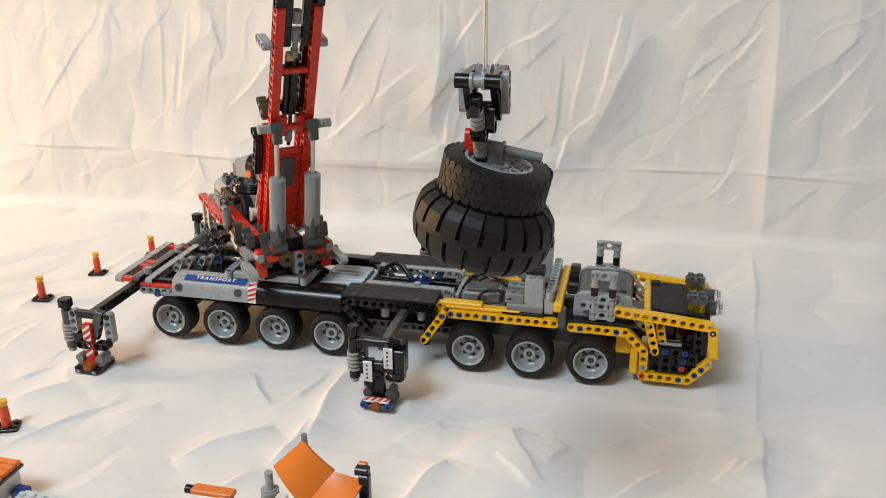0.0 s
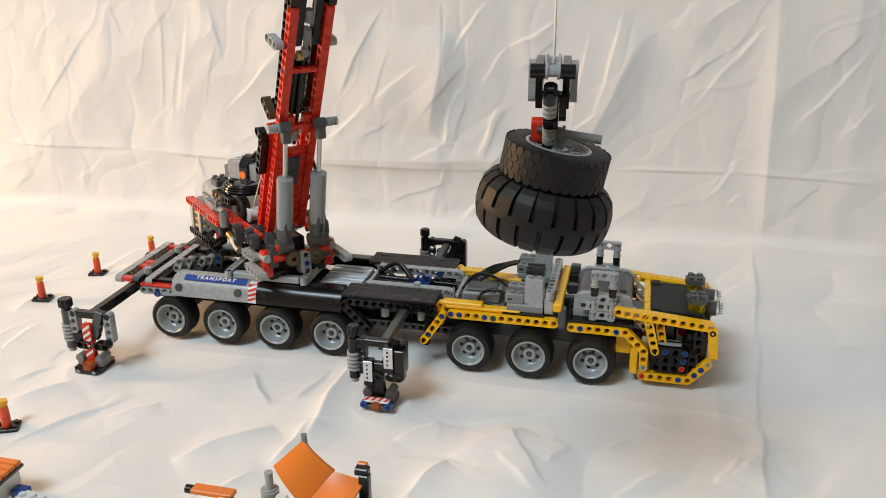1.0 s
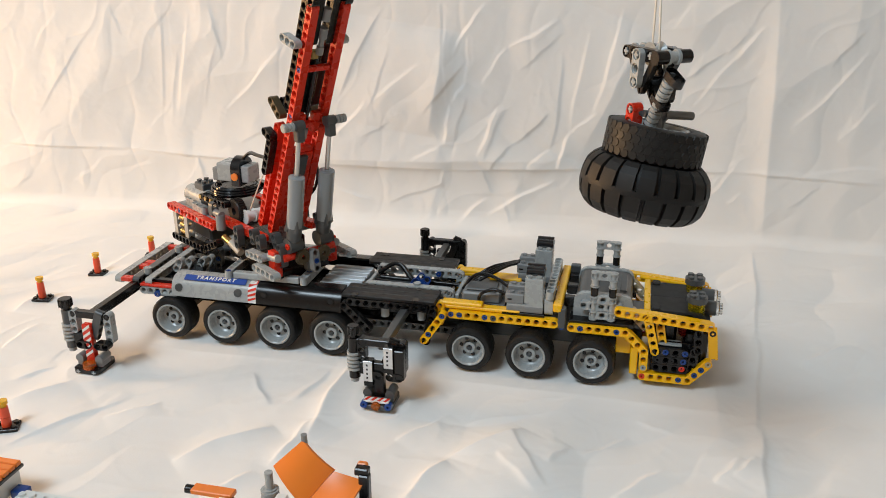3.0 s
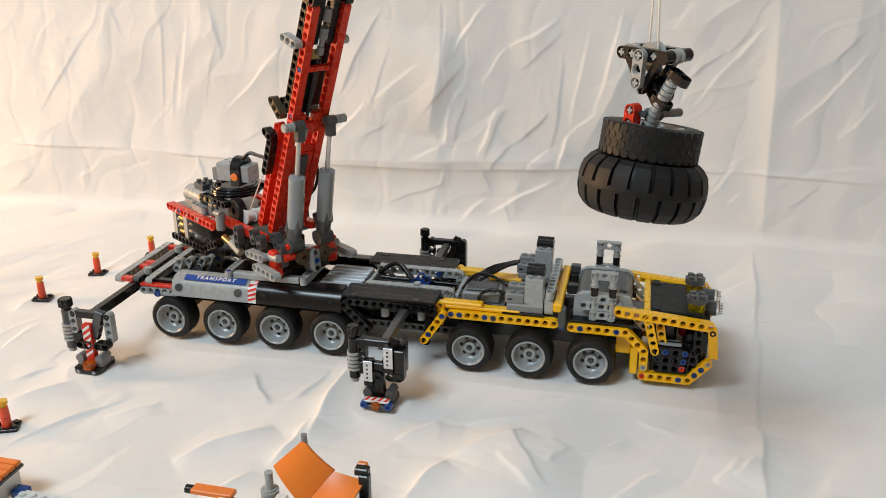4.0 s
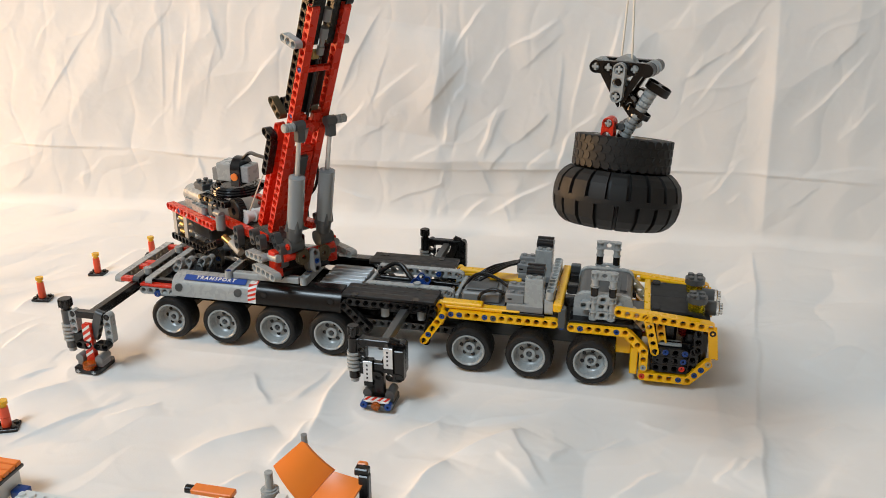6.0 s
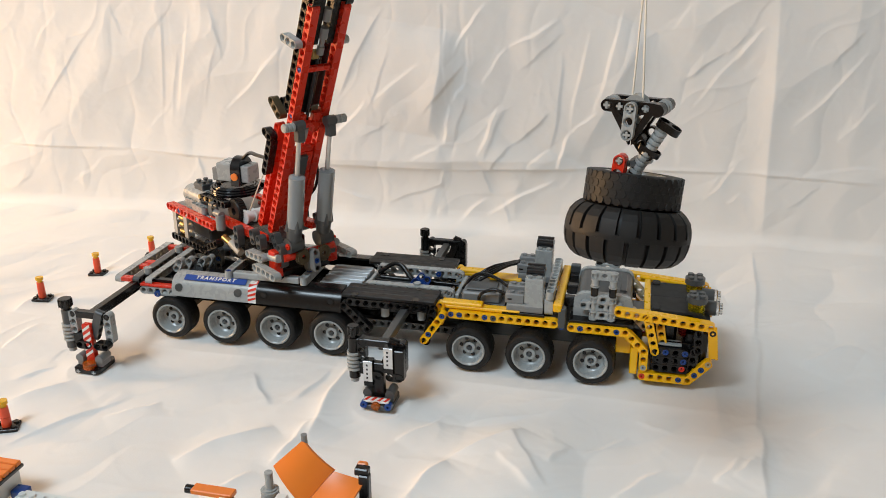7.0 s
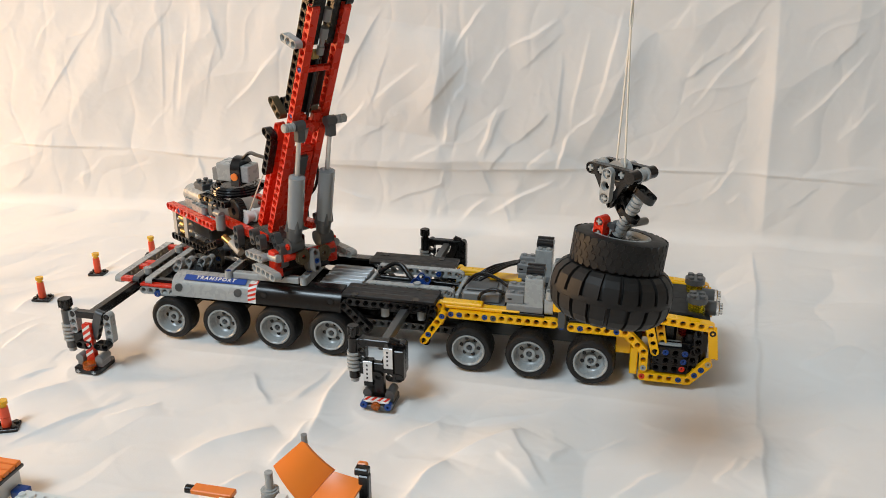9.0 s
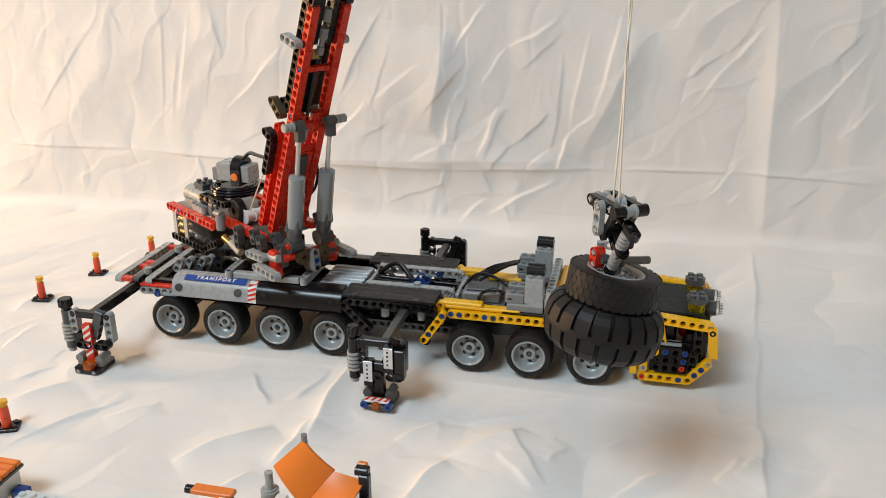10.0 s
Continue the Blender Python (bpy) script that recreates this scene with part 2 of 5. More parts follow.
# folds of the hanging cloth in x and height, and of the lying cloth in x and y
WALL_LEFT = [(-51.7, 16.8, -37.4, 33.0, -0.4), (-27.9, 15.0, -24.6, 36.3, -0.3), (-23.8, 16.1, -20.6, 35.5, 0.3), (-25.7, 15.1, -21.9, 31.3, -0.25), (-15.5, 18.2, -3.2, 30.0, 0.55), (-18.9, 18.3, -15.4, 31.4, -0.25),
             (-15.1, 26.2, -16.3, 36.9, -0.3), (-12.9, 12.9, -6.8, 15.7, -0.35), (-20.9, 10.7, -20.4, 5.3, -0.4), (-30.3, 13.9, -25.3, 19.6, 0.25), (-60.3, 11.1, -32.0, 11.0, 0.35), (-34.2, 11.0, -8.4, 9.8, 0.35),
             (-42.1, -5.6, -37.0, 1.9, 0.35), (-59.8, 1.8, -53.8, 6.1, -0.3), (-33.2, 30.6, -34.5, 36.2, -0.25), (-47.8, 3.0, -38.8, 9.8, 0.25), (-50.4, 27.7, -43.7, 35.6, 0.25)]
WALL_MIDDLE = [(2.6, 13.5, 10.8, 21.2, 0.6), (10.8, 21.2, 20.5, 27.5, 0.4), (5.2, 21.6, 13.8, 36.3, -0.6), (10.1, 19.1, 15.1, 30.4, -0.3), (9.2, 15.2, 14.4, 17.7, -0.35), (20.2, 18.8, 27.3, 29.2, -0.55),
               (23.9, 20.4, 24.3, 37.5, 0.3), (22.8, 27.7, 23.4, 37.5, -0.3), (25.1, 28.9, 30.3, 37.4, 0.6), (23.6, 13.9, 25.1, 21.4, 0.6), (25.1, 21.2, 27.5, 24.8, 0.5), (27.4, 24.0, 27.4, 32.3, 0.45),
               (25.4, 14.5, 27.2, 22.4, -0.6), (17.8, 11.1, 22.9, 13.5, 0.4), (29.1, 12.2, 33.0, 21.1, 0.6), (30.0, 12.0, 33.8, 20.8, -0.5), (29.7, 24.5, 34.0, 30.4, 0.45), (33.9, 30.2, 42.0, 35.0, 0.6)]
WALL_SHADE_SIDE = [(35.6, 27.0, 42.9, 32.8, -0.35), (31.0, 9.9, 35.1, 15.0, -0.6), (34.8, 14.6, 41.3, 20.3, -0.7), (42.3, 10.5, 44.7, 17.1, 0.7), (44.5, 16.7, 48.9, 20.6, 0.45), (41.1, 13.1, 43.0, 30.2, -0.4),
                   (44.6, 16.5, 46.5, 33.6, 0.35), (3.6, 5.9, 11.3, 3.1, -0.5), (13.5, 2.9, 23.7, 7.8, -0.55), (22.4, 6.5, 23.9, 10.0, 0.45), (29.7, 10.3, 31.9, 5.6, -0.5), (25.0, -1.1, 31.0, 5.2, 0.6),
                   (30.7, 1.7, 42.5, 8.4, 0.8), (35.7, -2.9, 33.7, 5.3, -0.5), (14.9, -3.2, 21.4, 1.8, 0.45), (0.9, 9.9, 25.9, 10.1, 0.45), (23.9, 10.0, 52.1, 10.9, 0.4), (37.3, 10.5, 41.4, 14.0, 0.3)]
WALL_RIGHT = [(61.2, 26.0, 67.5, 30.4, -0.45), (67.2, 30.1, 70.9, 33.6, -0.3), (63.0, 20.7, 72.0, 33.9, 0.35), (69.0, 28.8, 72.7, 34.5, 0.4),
              (65.9, 5.8, 71.5, 13.3, 0.4), (70.3, 5.7, 72.1, 8.3, 0.35), (78.2, 18.7, 88.2, 31.3, 0.5), (82.5, 28.3, 86.8, 34.6, -0.35), (79.1, 5.8, 84.1, 10.2, -0.3), (47.7, 19.9, 52.1, 36.7, 0.5),
              (51.2, 10.9, 70.7, 11.6, 0.4), (69.8, 11.5, 93.4, 10.9, 0.35), (81.0, 11.5, 93.0, 13.2, 0.35), (85.2, 17.4, 90.6, 23.7, 0.3), (59.0, 33.0, 61.9, 38.1, 0.3)]
FLOOR_LEFT = [(-11.3, -17.3, -6.0, -11.1, 0.35), (-6.2, -11.5, -1.9, -3.6, 0.4), (1.5, -17.4, 6.1, -13.2, 0.3), (-5.8, -24.0, 2.1, -12.4, -0.35), (12.6, -22.7, 20.1, -14.7, 0.4), (24.3, -17.0, 24.4, 1.1, 0.5),
              (20.4, -9.9, 21.9, -2.4, -0.35), (22.2, -21.5, 23.9, -13.3, 0.35), (13.3, -5.0, 17.8, -11.2, -0.35), (36.4, -24.6, 39.7, -17.0, 0.4), (39.4, -17.5, 45.9, -9.8, 0.4), (33.5, -14.8, 37.7, -8.3, 0.35),
              (31.4, -9.7, 36.2, -4.4, 0.3), (44.7, -10.4, 49.1, -20.0, -0.35), (-20.0, -6.6, -20.0, 0.9, 0.35), (-23.1, 19.5, -22.6, 29.7, 0.3)]
FLOOR_RIGHT = [(44.1, -15.2, 48.4, -20.8, 0.3), (48.8, -15.8, 51.2, -12.3, -0.35), (57.4, -5.0, 61.9, -6.6, 0.2), (65.0, -14.3, 67.7, -9.5, 0.35), (66.7, -13.0, 69.4, -9.1, 0.3), (71.8, 18.1, 70.1, -5.0, -0.4),
               (70.1, -2.8, 69.8, -16.8, -0.4), (74.6, 49.8, 71.7, 16.4, -0.3), (74.2, -4.2, 79.6, -0.3, 0.25), (76.5, 11.2, 82.9, 18.7, 0.25), (52.3, -13.3, 56.6, -8.1, 0.25), (55.3, -19.0, 60.5, -13.3, 0.3),
               (17.8, -27.8, 21.5, -22.4, 0.3), (-26.0, 3.1, -25.8, 11.1, 0.3), (-10.3, -8.8, -13.7, -12.4, -0.3)]


def ridges(px, pz, count, size, turn, spread, seed, sharp=5):
    """Long sharp creases that wander, come and go."""
    rng = np.random.RandomState(seed)
    out = np.zeros_like(px)
    for i in range(count):
        a = turn + rng.uniform(-spread, spread)
        k, ph, ph2, ph3 = rng.uniform(0.7, 1.5) / size, rng.uniform(0, 6.3), rng.uniform(0, 6.3), rng.uniform(0, 6.3)
        across, along = px * math.cos(a) + pz * math.sin(a), -px * math.sin(a) + pz * math.cos(a)
        w = across * k + ph + 0.9 * np.sin(along * k * 0.45 + ph2) + 0.25 * np.sin(along * k * 1.7 + ph3)
        gate = np.clip(np.sin(along * k * 0.6 + ph3) + np.sin(across * k * 0.37 + ph2) - 0.1, 0, 1)
        out += (1 - np.abs(np.sin(w))) ** sharp * gate * rng.choice((-1, 1))
    return out


CLOTH = {}


def cloth_top(x, y, reach=1.0):
    """The height of the lying cloth under a thing, in studs."""
    i0, i1 = np.searchsorted(CLOTH["xs"], (x - reach, x + reach))
    j0, j1 = np.searchsorted(CLOTH["ys"], (y - reach, y + reach))
    patch_z = CLOTH["z"][j0:j1, i0:i1]
    return float(0.5 * patch_z.mean() + 0.5 * patch_z.max())


def bedsheet():
    """One cotton sheet that lies on the floor and is drawn up behind as a wall."""
    xs = np.concatenate([np.linspace(-125, -72, 30, endpoint=False), np.linspace(-72, 102, 860, endpoint=False), np.linspace(102, 150, 30)])
    vs = np.concatenate([np.linspace(-95, -38, 30, endpoint=False), np.linspace(-38, 98, 720, endpoint=False), np.linspace(98, 135, 20)])
    nx, nv = len(xs), len(vs)
    X, V = np.meshgrid(xs, vs)
    fold_y = 47.2 + 0.05 * X
    R = 1.8
    a = np.clip((V - fold_y) / R, 0, math.pi / 2)
    up = np.maximum(V - fold_y - R * math.pi / 2, 0)
    Y = np.minimum(V, fold_y) + R * np.sin(a) + 0.02 * up
    Z = R * (1 - np.cos(a)) + up
    wall = np.clip((V - fold_y) / (R * 1.9), 0, 1)
    zs = np.concatenate([np.linspace(-6, 46, 300), np.linspace(46.5, 85, 12)])
    W = np.zeros((len(zs), nx))
    for f in WALL_LEFT + WALL_MIDDLE + WALL_SHADE_SIDE + WALL_RIGHT:
        hem = abs(f[3] - f[1]) < 0.06 * abs(f[2] - f[0])
        if hem:
            crease(xs, zs, f[:4] + (-0.34,), W, 3, 0.22, 0.3)
        else:
            crease(xs, zs, f[:4] + (f[4] * 0.42,), W, 7)
    # the large grey hollow beside the bright slope, and a sag under the pressed line
    crease(xs, zs, (21.0, 15.5, 23.6, 33.0, -1.5), W, 5, 2.2)
    crease(xs, zs, (46.0, 12.0, 54.5, 34.0, -1.2), W, 5, 2.6)
    crease(xs, zs, (76.6, -3.0, 73.9, 43.0, 0.6), W, 3, 1.5, 0.3)
    # the sag faces down, shaped in to put shade on the lower wall
    crease(xs, zs, (-8.0, 11.0, 48.0, 11.6, -1.7), W, 3, 3.0)
    crease(xs, zs, (-45.0, 9.6, 4.0, 10.6, -0.7), W, 3, 2.6)
    rng = np.random.RandomState(5)
    for i in range(260):
        x, z, n = rng.uniform(-80, 105), rng.uniform(-4, 42), rng.uniform(2.5, 11)
        turn = rng.normal(0.95, 0.35) if rng.rand() < 0.65 else rng.normal(1.6, 0.15)
        crease(xs, zs, (x, z, x + n * math.cos(turn), z + n * math.sin(turn), rng.uniform(0.02, 0.08) * rng.choice((1, -1))), W, rng.uniform(2, 7), rng.uniform(0.18, 0.6), 2.5)
    XX, ZZ = np.meshgrid(xs, zs)
    W += 0.7 * swell(XX, ZZ, 6, 20, 4) + 0.10 * swell(XX, ZZ * 0.6, 6, 7, 9) + 0.05 * swell(XX * 1.6, ZZ * 0.7, 8, 2.5, 19)
    W += 0.07 * ridges(XX, ZZ, 5, 4, -0.6, 0.4, 32, 8)
    W += 0.28 * ridges(XX, ZZ, 4, 7, -0.6, 0.3, 51, 1.4) + 0.05 * ridges(XX, ZZ, 4, 2.6, -0.5, 0.5, 52, 1.6)
    # carried from even heights to the rows of the cloth
    row = np.interp(Z, zs, np.arange(len(zs)))
    low = np.minimum(row.astype(int), len(zs) - 2)
    col = np.broadcast_to(np.arange(nx), low.shape)
    H = wall * (W[low, col] * (1 - row + low) + W[low + 1, col] * (row - low))
    G = np.zeros_like(X)
    for f in FLOOR_LEFT + FLOOR_RIGHT:
        crease(xs, vs, f[:4] + (f[4] * 0.85,), G, 7)
        if f[4] > 0 and math.hypot(f[2] - f[0], f[3] - f[1]) > 8:
            crease(xs, vs, f[:4] + (abs(f[4]) * 1.3,), G, 2.5, 1.3)
    for i in range(230):
        x, y, n = rng.uniform(-60, 100), rng.uniform(-48, 38), rng.uniform(3, 13)
        turn = rng.normal(0.75, 0.35) if rng.rand() < 0.7 else rng.normal(2.0, 0.4)
        crease(xs, vs, (x, y, x + n * math.cos(turn), y + n * math.sin(turn), rng.uniform(0.03, 0.10) * rng.choice((1, -1))), G, rng.uniform(2, 7), rng.uniform(0.18, 0.6), 2.5)
    G += 0.30 * swell(X, V, 6, 9, 21) + 0.16 * swell(X * 0.8 - V * 0.6, (X * 0.6 + V * 0.8) * 0.35, 6, 2.6, 27) + 0.04 * swell(X, V, 8, 2.5, 23) - 0.4
    G += 0.08 * ridges(X, V, 4, 5, 2.35, 0.35, 41, 6)
    G += 0.34 * ridges(X, V, 4, 6, 2.3, 0.35, 53, 1.5) + 0.10 * ridges(X, V, 4, 2.5, 2.4, 0.5, 54, 1.8)
    # pressed flat under the wheels and the outriggers' feet
    under = np.exp(-np.maximum(np.abs(X - 29) - 37, 0) / 3 - np.maximum(np.abs(V - 7.6) - 9.5, 0) / 2.5)
    for fx in (-5.2, 30.1):
        for fy in (-8.7, 24.0):
            under = np.maximum(under, np.exp(-np.maximum(np.hypot(X - fx, V - fy) - 3.2, 0) / 1.5))
    G = np.minimum(G * (1 - 0.6 * under) - 0.30 + 0.22 * under, 0.6 - 0.62 * under)
    Y = Y - H
    Z = Z + G * (1 - wall)
    CLOTH.update(xs=xs, ys=vs, z=Z)
    co = np.stack([X, Y, Z], -1).reshape(-1, 3) * S
    q = np.arange(nv * nx).reshape(nv, nx)
    faces = np.stack([q[:-1, :-1], q[:-1, 1:], q[1:, 1:], q[1:, :-1]], -1).reshape(-1, 4)
    me = bpy.data.meshes.new("sheet")
    me.from_pydata(co.tolist(), [], faces.tolist())
    me.materials.append(SHEET)
    me.polygons.foreach_set("use_smooth", [True] * len(me.polygons))
    ob = new("backdrop", me)
    return tagged(ob, "creased white cotton sheet laid flat and drawn up behind", "backdrop", kind="structure")


def room():
    """A plain unseen room added round the sheet for warm bounced light, with two window openings."""
    def slab(name, lo, hi, mat, label):
        bm = bmesh.new()
        box(bm, [v / S for v in lo], [v / S for v in hi], 0)
        tagged(part(name, bm, mat), label, name.split("_")[0], kind="structure")
    slab("floor", (-2.0, -2.2, -0.06), (2.6, 1.2, -0.03), WOOD, "unseen plain wooden floor, added under the sheet")
    slab("ceiling", (-2.0, -2.2, 3.4), (2.6, 1.2, 3.5), PAINT, "unseen plain white painted ceiling, added for bounced light")
    slab("wall_north", (-2.0, 1.2, -0.06), (2.6, 1.3, 3.5), PAINT, "unseen plain warm white wall, added for bounced light")
    slab("wall_east", (2.6, -2.2, -0.06), (2.7, 1.3, 3.5), PAINT, "unseen plain warm white wall, added for bounced light")
    for name, along, p0, p1, q0, q1, a, b, low, high in (("wall_west", "y", -2.1, -2.0, -2.2, 1.3, -0.6, 0.3, 0.15, 1.0), ("wall_south", "x", -2.3, -2.2, -2.1, 2.7, -1.5, -0.1, 2.2, 3.3)):
        bm = bmesh.new()
        for s0, s1, z0, z1 in ((q0, q1, -0.06, low), (q0, q1, high, 3.5), (q0, a, low, high), (b, q1, low, high)):
            lo, hi = ((s0, p0, z0), (s1, p1, z1)) if along == "x" else ((p0, s0, z0), (p1, s1, z1))
            box(bm, [v / S for v in lo], [v / S for v in hi], 0)
        tagged(part(name, bm, PAINT), "unseen plain warm white wall with a window opening, added for bounced light", "wall", kind="structure")


bedsheet()
room()


# ---- the truck ----
truck = thing("toy_crane_truck", "yellow and black toy crane truck with a raised red boom", "toy truck")


def wheel_meshes():
    bm = bmesh.new()
    lathe(bm, [(1.95, 0.10), (2.25, 0.0), (2.52, 0.08), (2.68, 0.32), (2.7, 0.6), (2.7, 2.15), (2.68, 2.45), (2.5, 2.7), (2.2, 2.75), (1.9, 2.6)], 40)
    for i in range(30):
        a = 2 * math.pi * i / 30
        for y0 in (0.5, 1.5):
            m = Matrix.Rotation(a + (0.1 if y0 > 1 else 0), 4, "Y") @ Matrix.Translation(st(0, y0 + 0.4, 2.7)) @ Matrix.Diagonal((0.34 * S, 0.8 * S, 0.07 * S, 1))
            bmesh.ops.create_cube(bm, size=1, matrix=m)
    tyre = mesh_of("tyre", bm, RUBBER)
    bm = bmesh.new()
    lathe(bm, [(1.94, 0.12), (1.93, 0.02), (1.80, 0.0), (1.70, 0.10), (1.62, 0.45), (1.48, 1.05), (1.30, 1.22), (0.76, 1.22), (0.72, 0.82), (0.64, 0.76), (0.36, 0.76), (0.30, 1.0), (0.30, 1.4), (1.95, 1.9), (1.95, 1.0)], 40)
    for i in range(6):
        a = 2 * math.pi * (i + 0.5) / 6
        box(bm, (-0.06, 1.0, 0.3), (0.06, 1.24, 0.72), 0.01, Matrix.Rotation(a, 4, "Y"))
    rim = mesh_of("rim", bm, GREY)
    # black discs on the rim stand in for the shade inside its lug holes
    bm = bmesh.new()
    rod(bm, (1.03, 1.17, 0), (1.03, 1.4, 0), 0.235, 12)
    lugs = mesh_of("lug_hole_dark", bm, BLACK)
    bm = bmesh.new()
    box(bm, (-0.27, 0.66, -0.09), (0.27, 1.5, 0.09), 0.01)
    box(bm, (-0.09, 0.665, -0.27), (0.09, 1.5, 0.27), 0.01)
    axle = mesh_of("axle", bm, DARK)
    return tyre, rim, lugs, axle


TYRE, RIM, LUGS, AXLE = wheel_meshes()
for i, x in enumerate((0, 7, 14, 21, 38, 45, 52)):
    for far in (False, True):
        m = pose(x * S, (TWO_Y if far else 0) * S, 2.7 * S, 0, 17 * i, 180 if far else 0)
        w = part("wheel", TYRE, RUBBER, truck, "black rubber tyre on a light grey dished rim", m)
        part("rim", RIM, GREY, w, "light grey plastic rim")
        for k in range(6):
            part("lug_hole_dark", LUGS, BLACK, w, "", Matrix.Rotation(math.pi * k / 3, 4, "Y"))
        part("axle", AXLE, DARK, w)

# chassis
block(truck, "chassis", BLACK, (-5, 5.4, 3.0), (34, 9.8, 5.6), 0.1)
block(truck, "chassis", DARK, (33, 5.0, 2.6), (57.5, 10.2, 5.2), 0.1)
for x in (0, 7, 14, 21, 38, 45, 52):
    block(truck, "axle_beam", BLACK, (x - 0.6, 2.6, 2.1), (x + 0.6, TWO_Y - 2.6, 3.3), 0.08)
for y in both(4.2):
    beam(truck, 15, DARK, (23.5, y, 3.2), name="chassis_beam")
    beam(truck, 15, BLACK, (19.5, y, 5.4), name="chassis_beam")
    beam(truck, 11, BLACK, (36.5, y, 5.2), name="chassis_beam")
    beam(truck, 15, BLACK, (-3.5, y, 5.2), name="chassis_beam")
block(truck, "deck_floor", BLACK, (-3, 3.4, 5.6), (34, TWO_Y - 3.4, 6.2), 0.05)

# curved side panels
PROFILE = [(3.3, 8.15), (2.2, 8.12), (1.5, 7.95), (0.95, 7.5), (0.62, 6.8), (0.5, 5.75), (0.78, 5.75), (0.9, 6.75), (1.2, 7.3), (1.65, 7.65), (2.25, 7.82), (3.3, 7.85)]


def side_panel(x0, x1, mat, far, label, stickers=()):
    bm = bmesh.new()
    prof = [(TWO_Y - y if far else y, z) for y, z in PROFILE]
    a = [bm.verts.new(st(x0, y, z)) for y, z in prof]
    b = [bm.verts.new(st(x1, y, z)) for y, z in prof]
    n = len(prof)
    bm.faces.new(a)
    bm.faces.new(b[::-1])
    for i in range(n):
        bm.faces.new((a[i], b[i], b[(i + 1) % n], a[(i + 1) % n]))
    ob = part("side_panel", bm, mat, truck, label, smooth=40)
    for x in (x0 + 1.0, x1 - 1.3) if x1 - x0 > 2 else ():
        y = TWO_Y - 0.72 if far else 0.72
        bm = bmesh.new()
        lathe(bm, [(0.5, -0.16), (0.5, 0.4), (0.36, 0.4), (0.36, -0.16)], 16, pose(x * S, y * S, 6.85 * S, -14 if not far else 14))
        rod(bm, (x, y - 0.13, 6.87), (x, y + 0.3, 6.83), 0.4, 16)
        part("pin_socket", bm, DARK if mat is GREY else BLACK, ob)
    return ob


for far in (False, True):
    grey_panel = side_panel(0.3, 10.5, GREY, far, "light grey curved side panel")
    side_panel(11.55, 22.4, BLACK, far, "glossy black curved side panel")
    stripe = side_panel(10.5, 11.55, WHITE, far, "white panel edge with red warning stripes")
    if not far:
        # red slanted stripes, laid just over the white edge
        for k in range(4):
            bm = bmesh.new()
            z = 5.95 + 0.55 * k
            vs = []
            for dx, dz in ((0.02, 0), (1.03, 0.32), (1.03, 0.58), (0.02, 0.26)):
                zz = z + dz
                pts = [(p0, p1) for p0, p1 in zip(PROFILE[:6], PROFILE[1:6]) if p1[1] <= zz <= p0[1]]
                p0, p1 = pts[0] if pts else (PROFILE[1], PROFILE[2])
                f = (zz - p1[1]) / max(1e-6, p0[1] - p1[1])
                vs.append((10.5 + dx, p1[0] + (p0[0] - p1[0]) * f - 0.01, zz + 0.005))
            plate(bm, vs, (0, -0.8, 0.6))
            part("red_stripe", bm, RED, stripe)
        # blue sticker with white lettering on the panel's upper slope
        bm = bmesh.new()
        box(bm, (-4.1, -0.44, -0.03), (4.1, 0.44, 0.03), 0)
        slope = pose(5.95 * S, 1.5 * S, 7.99 * S, 26, 0, 0)
        sticker = part("sticker", bm, BLUE_PAPER, grey_panel, "blue sticker with the white word TRANSPORT", slope)
        font = bpy.data.curves.new("lettering", "FONT")
        font.body, font.size, font.align_x, font.align_y, font.extrude, font.shear = "TRANSPORT", 0.72 * S, "CENTER", "CENTER", 0.012 * S, 0.15
        font.space_character, font.offset = 1.4, 0.025 * S
        holder = new("lettering", font)
        me = bpy.data.meshes.new_from_object(holder)
        bpy.data.objects.remove(holder)
        me.materials.clear()
        me.materials.append(WHITE)
        part("lettering", me, WHITE, sticker, "white lettering", pose(0, 0.06 * S, 0.05 * S))

# rear frame that carries the tail plates
for x, mat in ((-7.4, GREY), (-5.0, DARK), (-3.2, GREY)):
    beam(truck, 13, mat, (x, 1.6, 6.9), (0, 1, 0), (1, 0, 0), name="tail_beam")
for y, x0, x1 in ((1.5, -7.0, -5.4), (5.6, -7.0, -5.4), (6.8, -6.9, -5.4), (12.8, -7.0, -4.0)):
    block(truck, "tail_plate", RED, (x0, y - 0.45, 6.75), (x1, y + 0.45, 7.3), 0.06, "red plastic plate")
for far in both(1.35):
    d = -1 if far < YC else 1
    beam(truck, 5, GREY, (-3.9, far, 5.9), name="tail_side_beam")
    block(truck, "tail_side_plate", RED, (-4.3, far - 0.45, 6.42), (0.2, far + 0.45, 6.75), 0.06)
    block(truck, "tail_tile", BLACK, (-3.6, far - 0.4 - d * 0.9, 6.5), (0.2, far + 0.4 - d * 0.9, 7.1), 0.05)
    pin(truck, (-5.6, far + d * 0.3, 5.6), (0, d, 0), BLUE, 0.42, 0.9)
    pin(truck, (-1.9, far + d * 0.55, 5.6), (0, d, 0), BLUE, 0.42, 0.5)
    bar(truck, "tail_pin", GREY, (-2.4, far + d * 0.1, 5.55), (0.6, far + d * 0.1, 5.55), 0.36)
for x, y in ((-0.7, 4.3), (0.3, 4.9), (1.9, 5.3), (2.5, 6.1)):
    beam(truck, 2, GREY, (x, y, 7.9), (0.55, 0, 1), (0, 1, 0), name="connector")
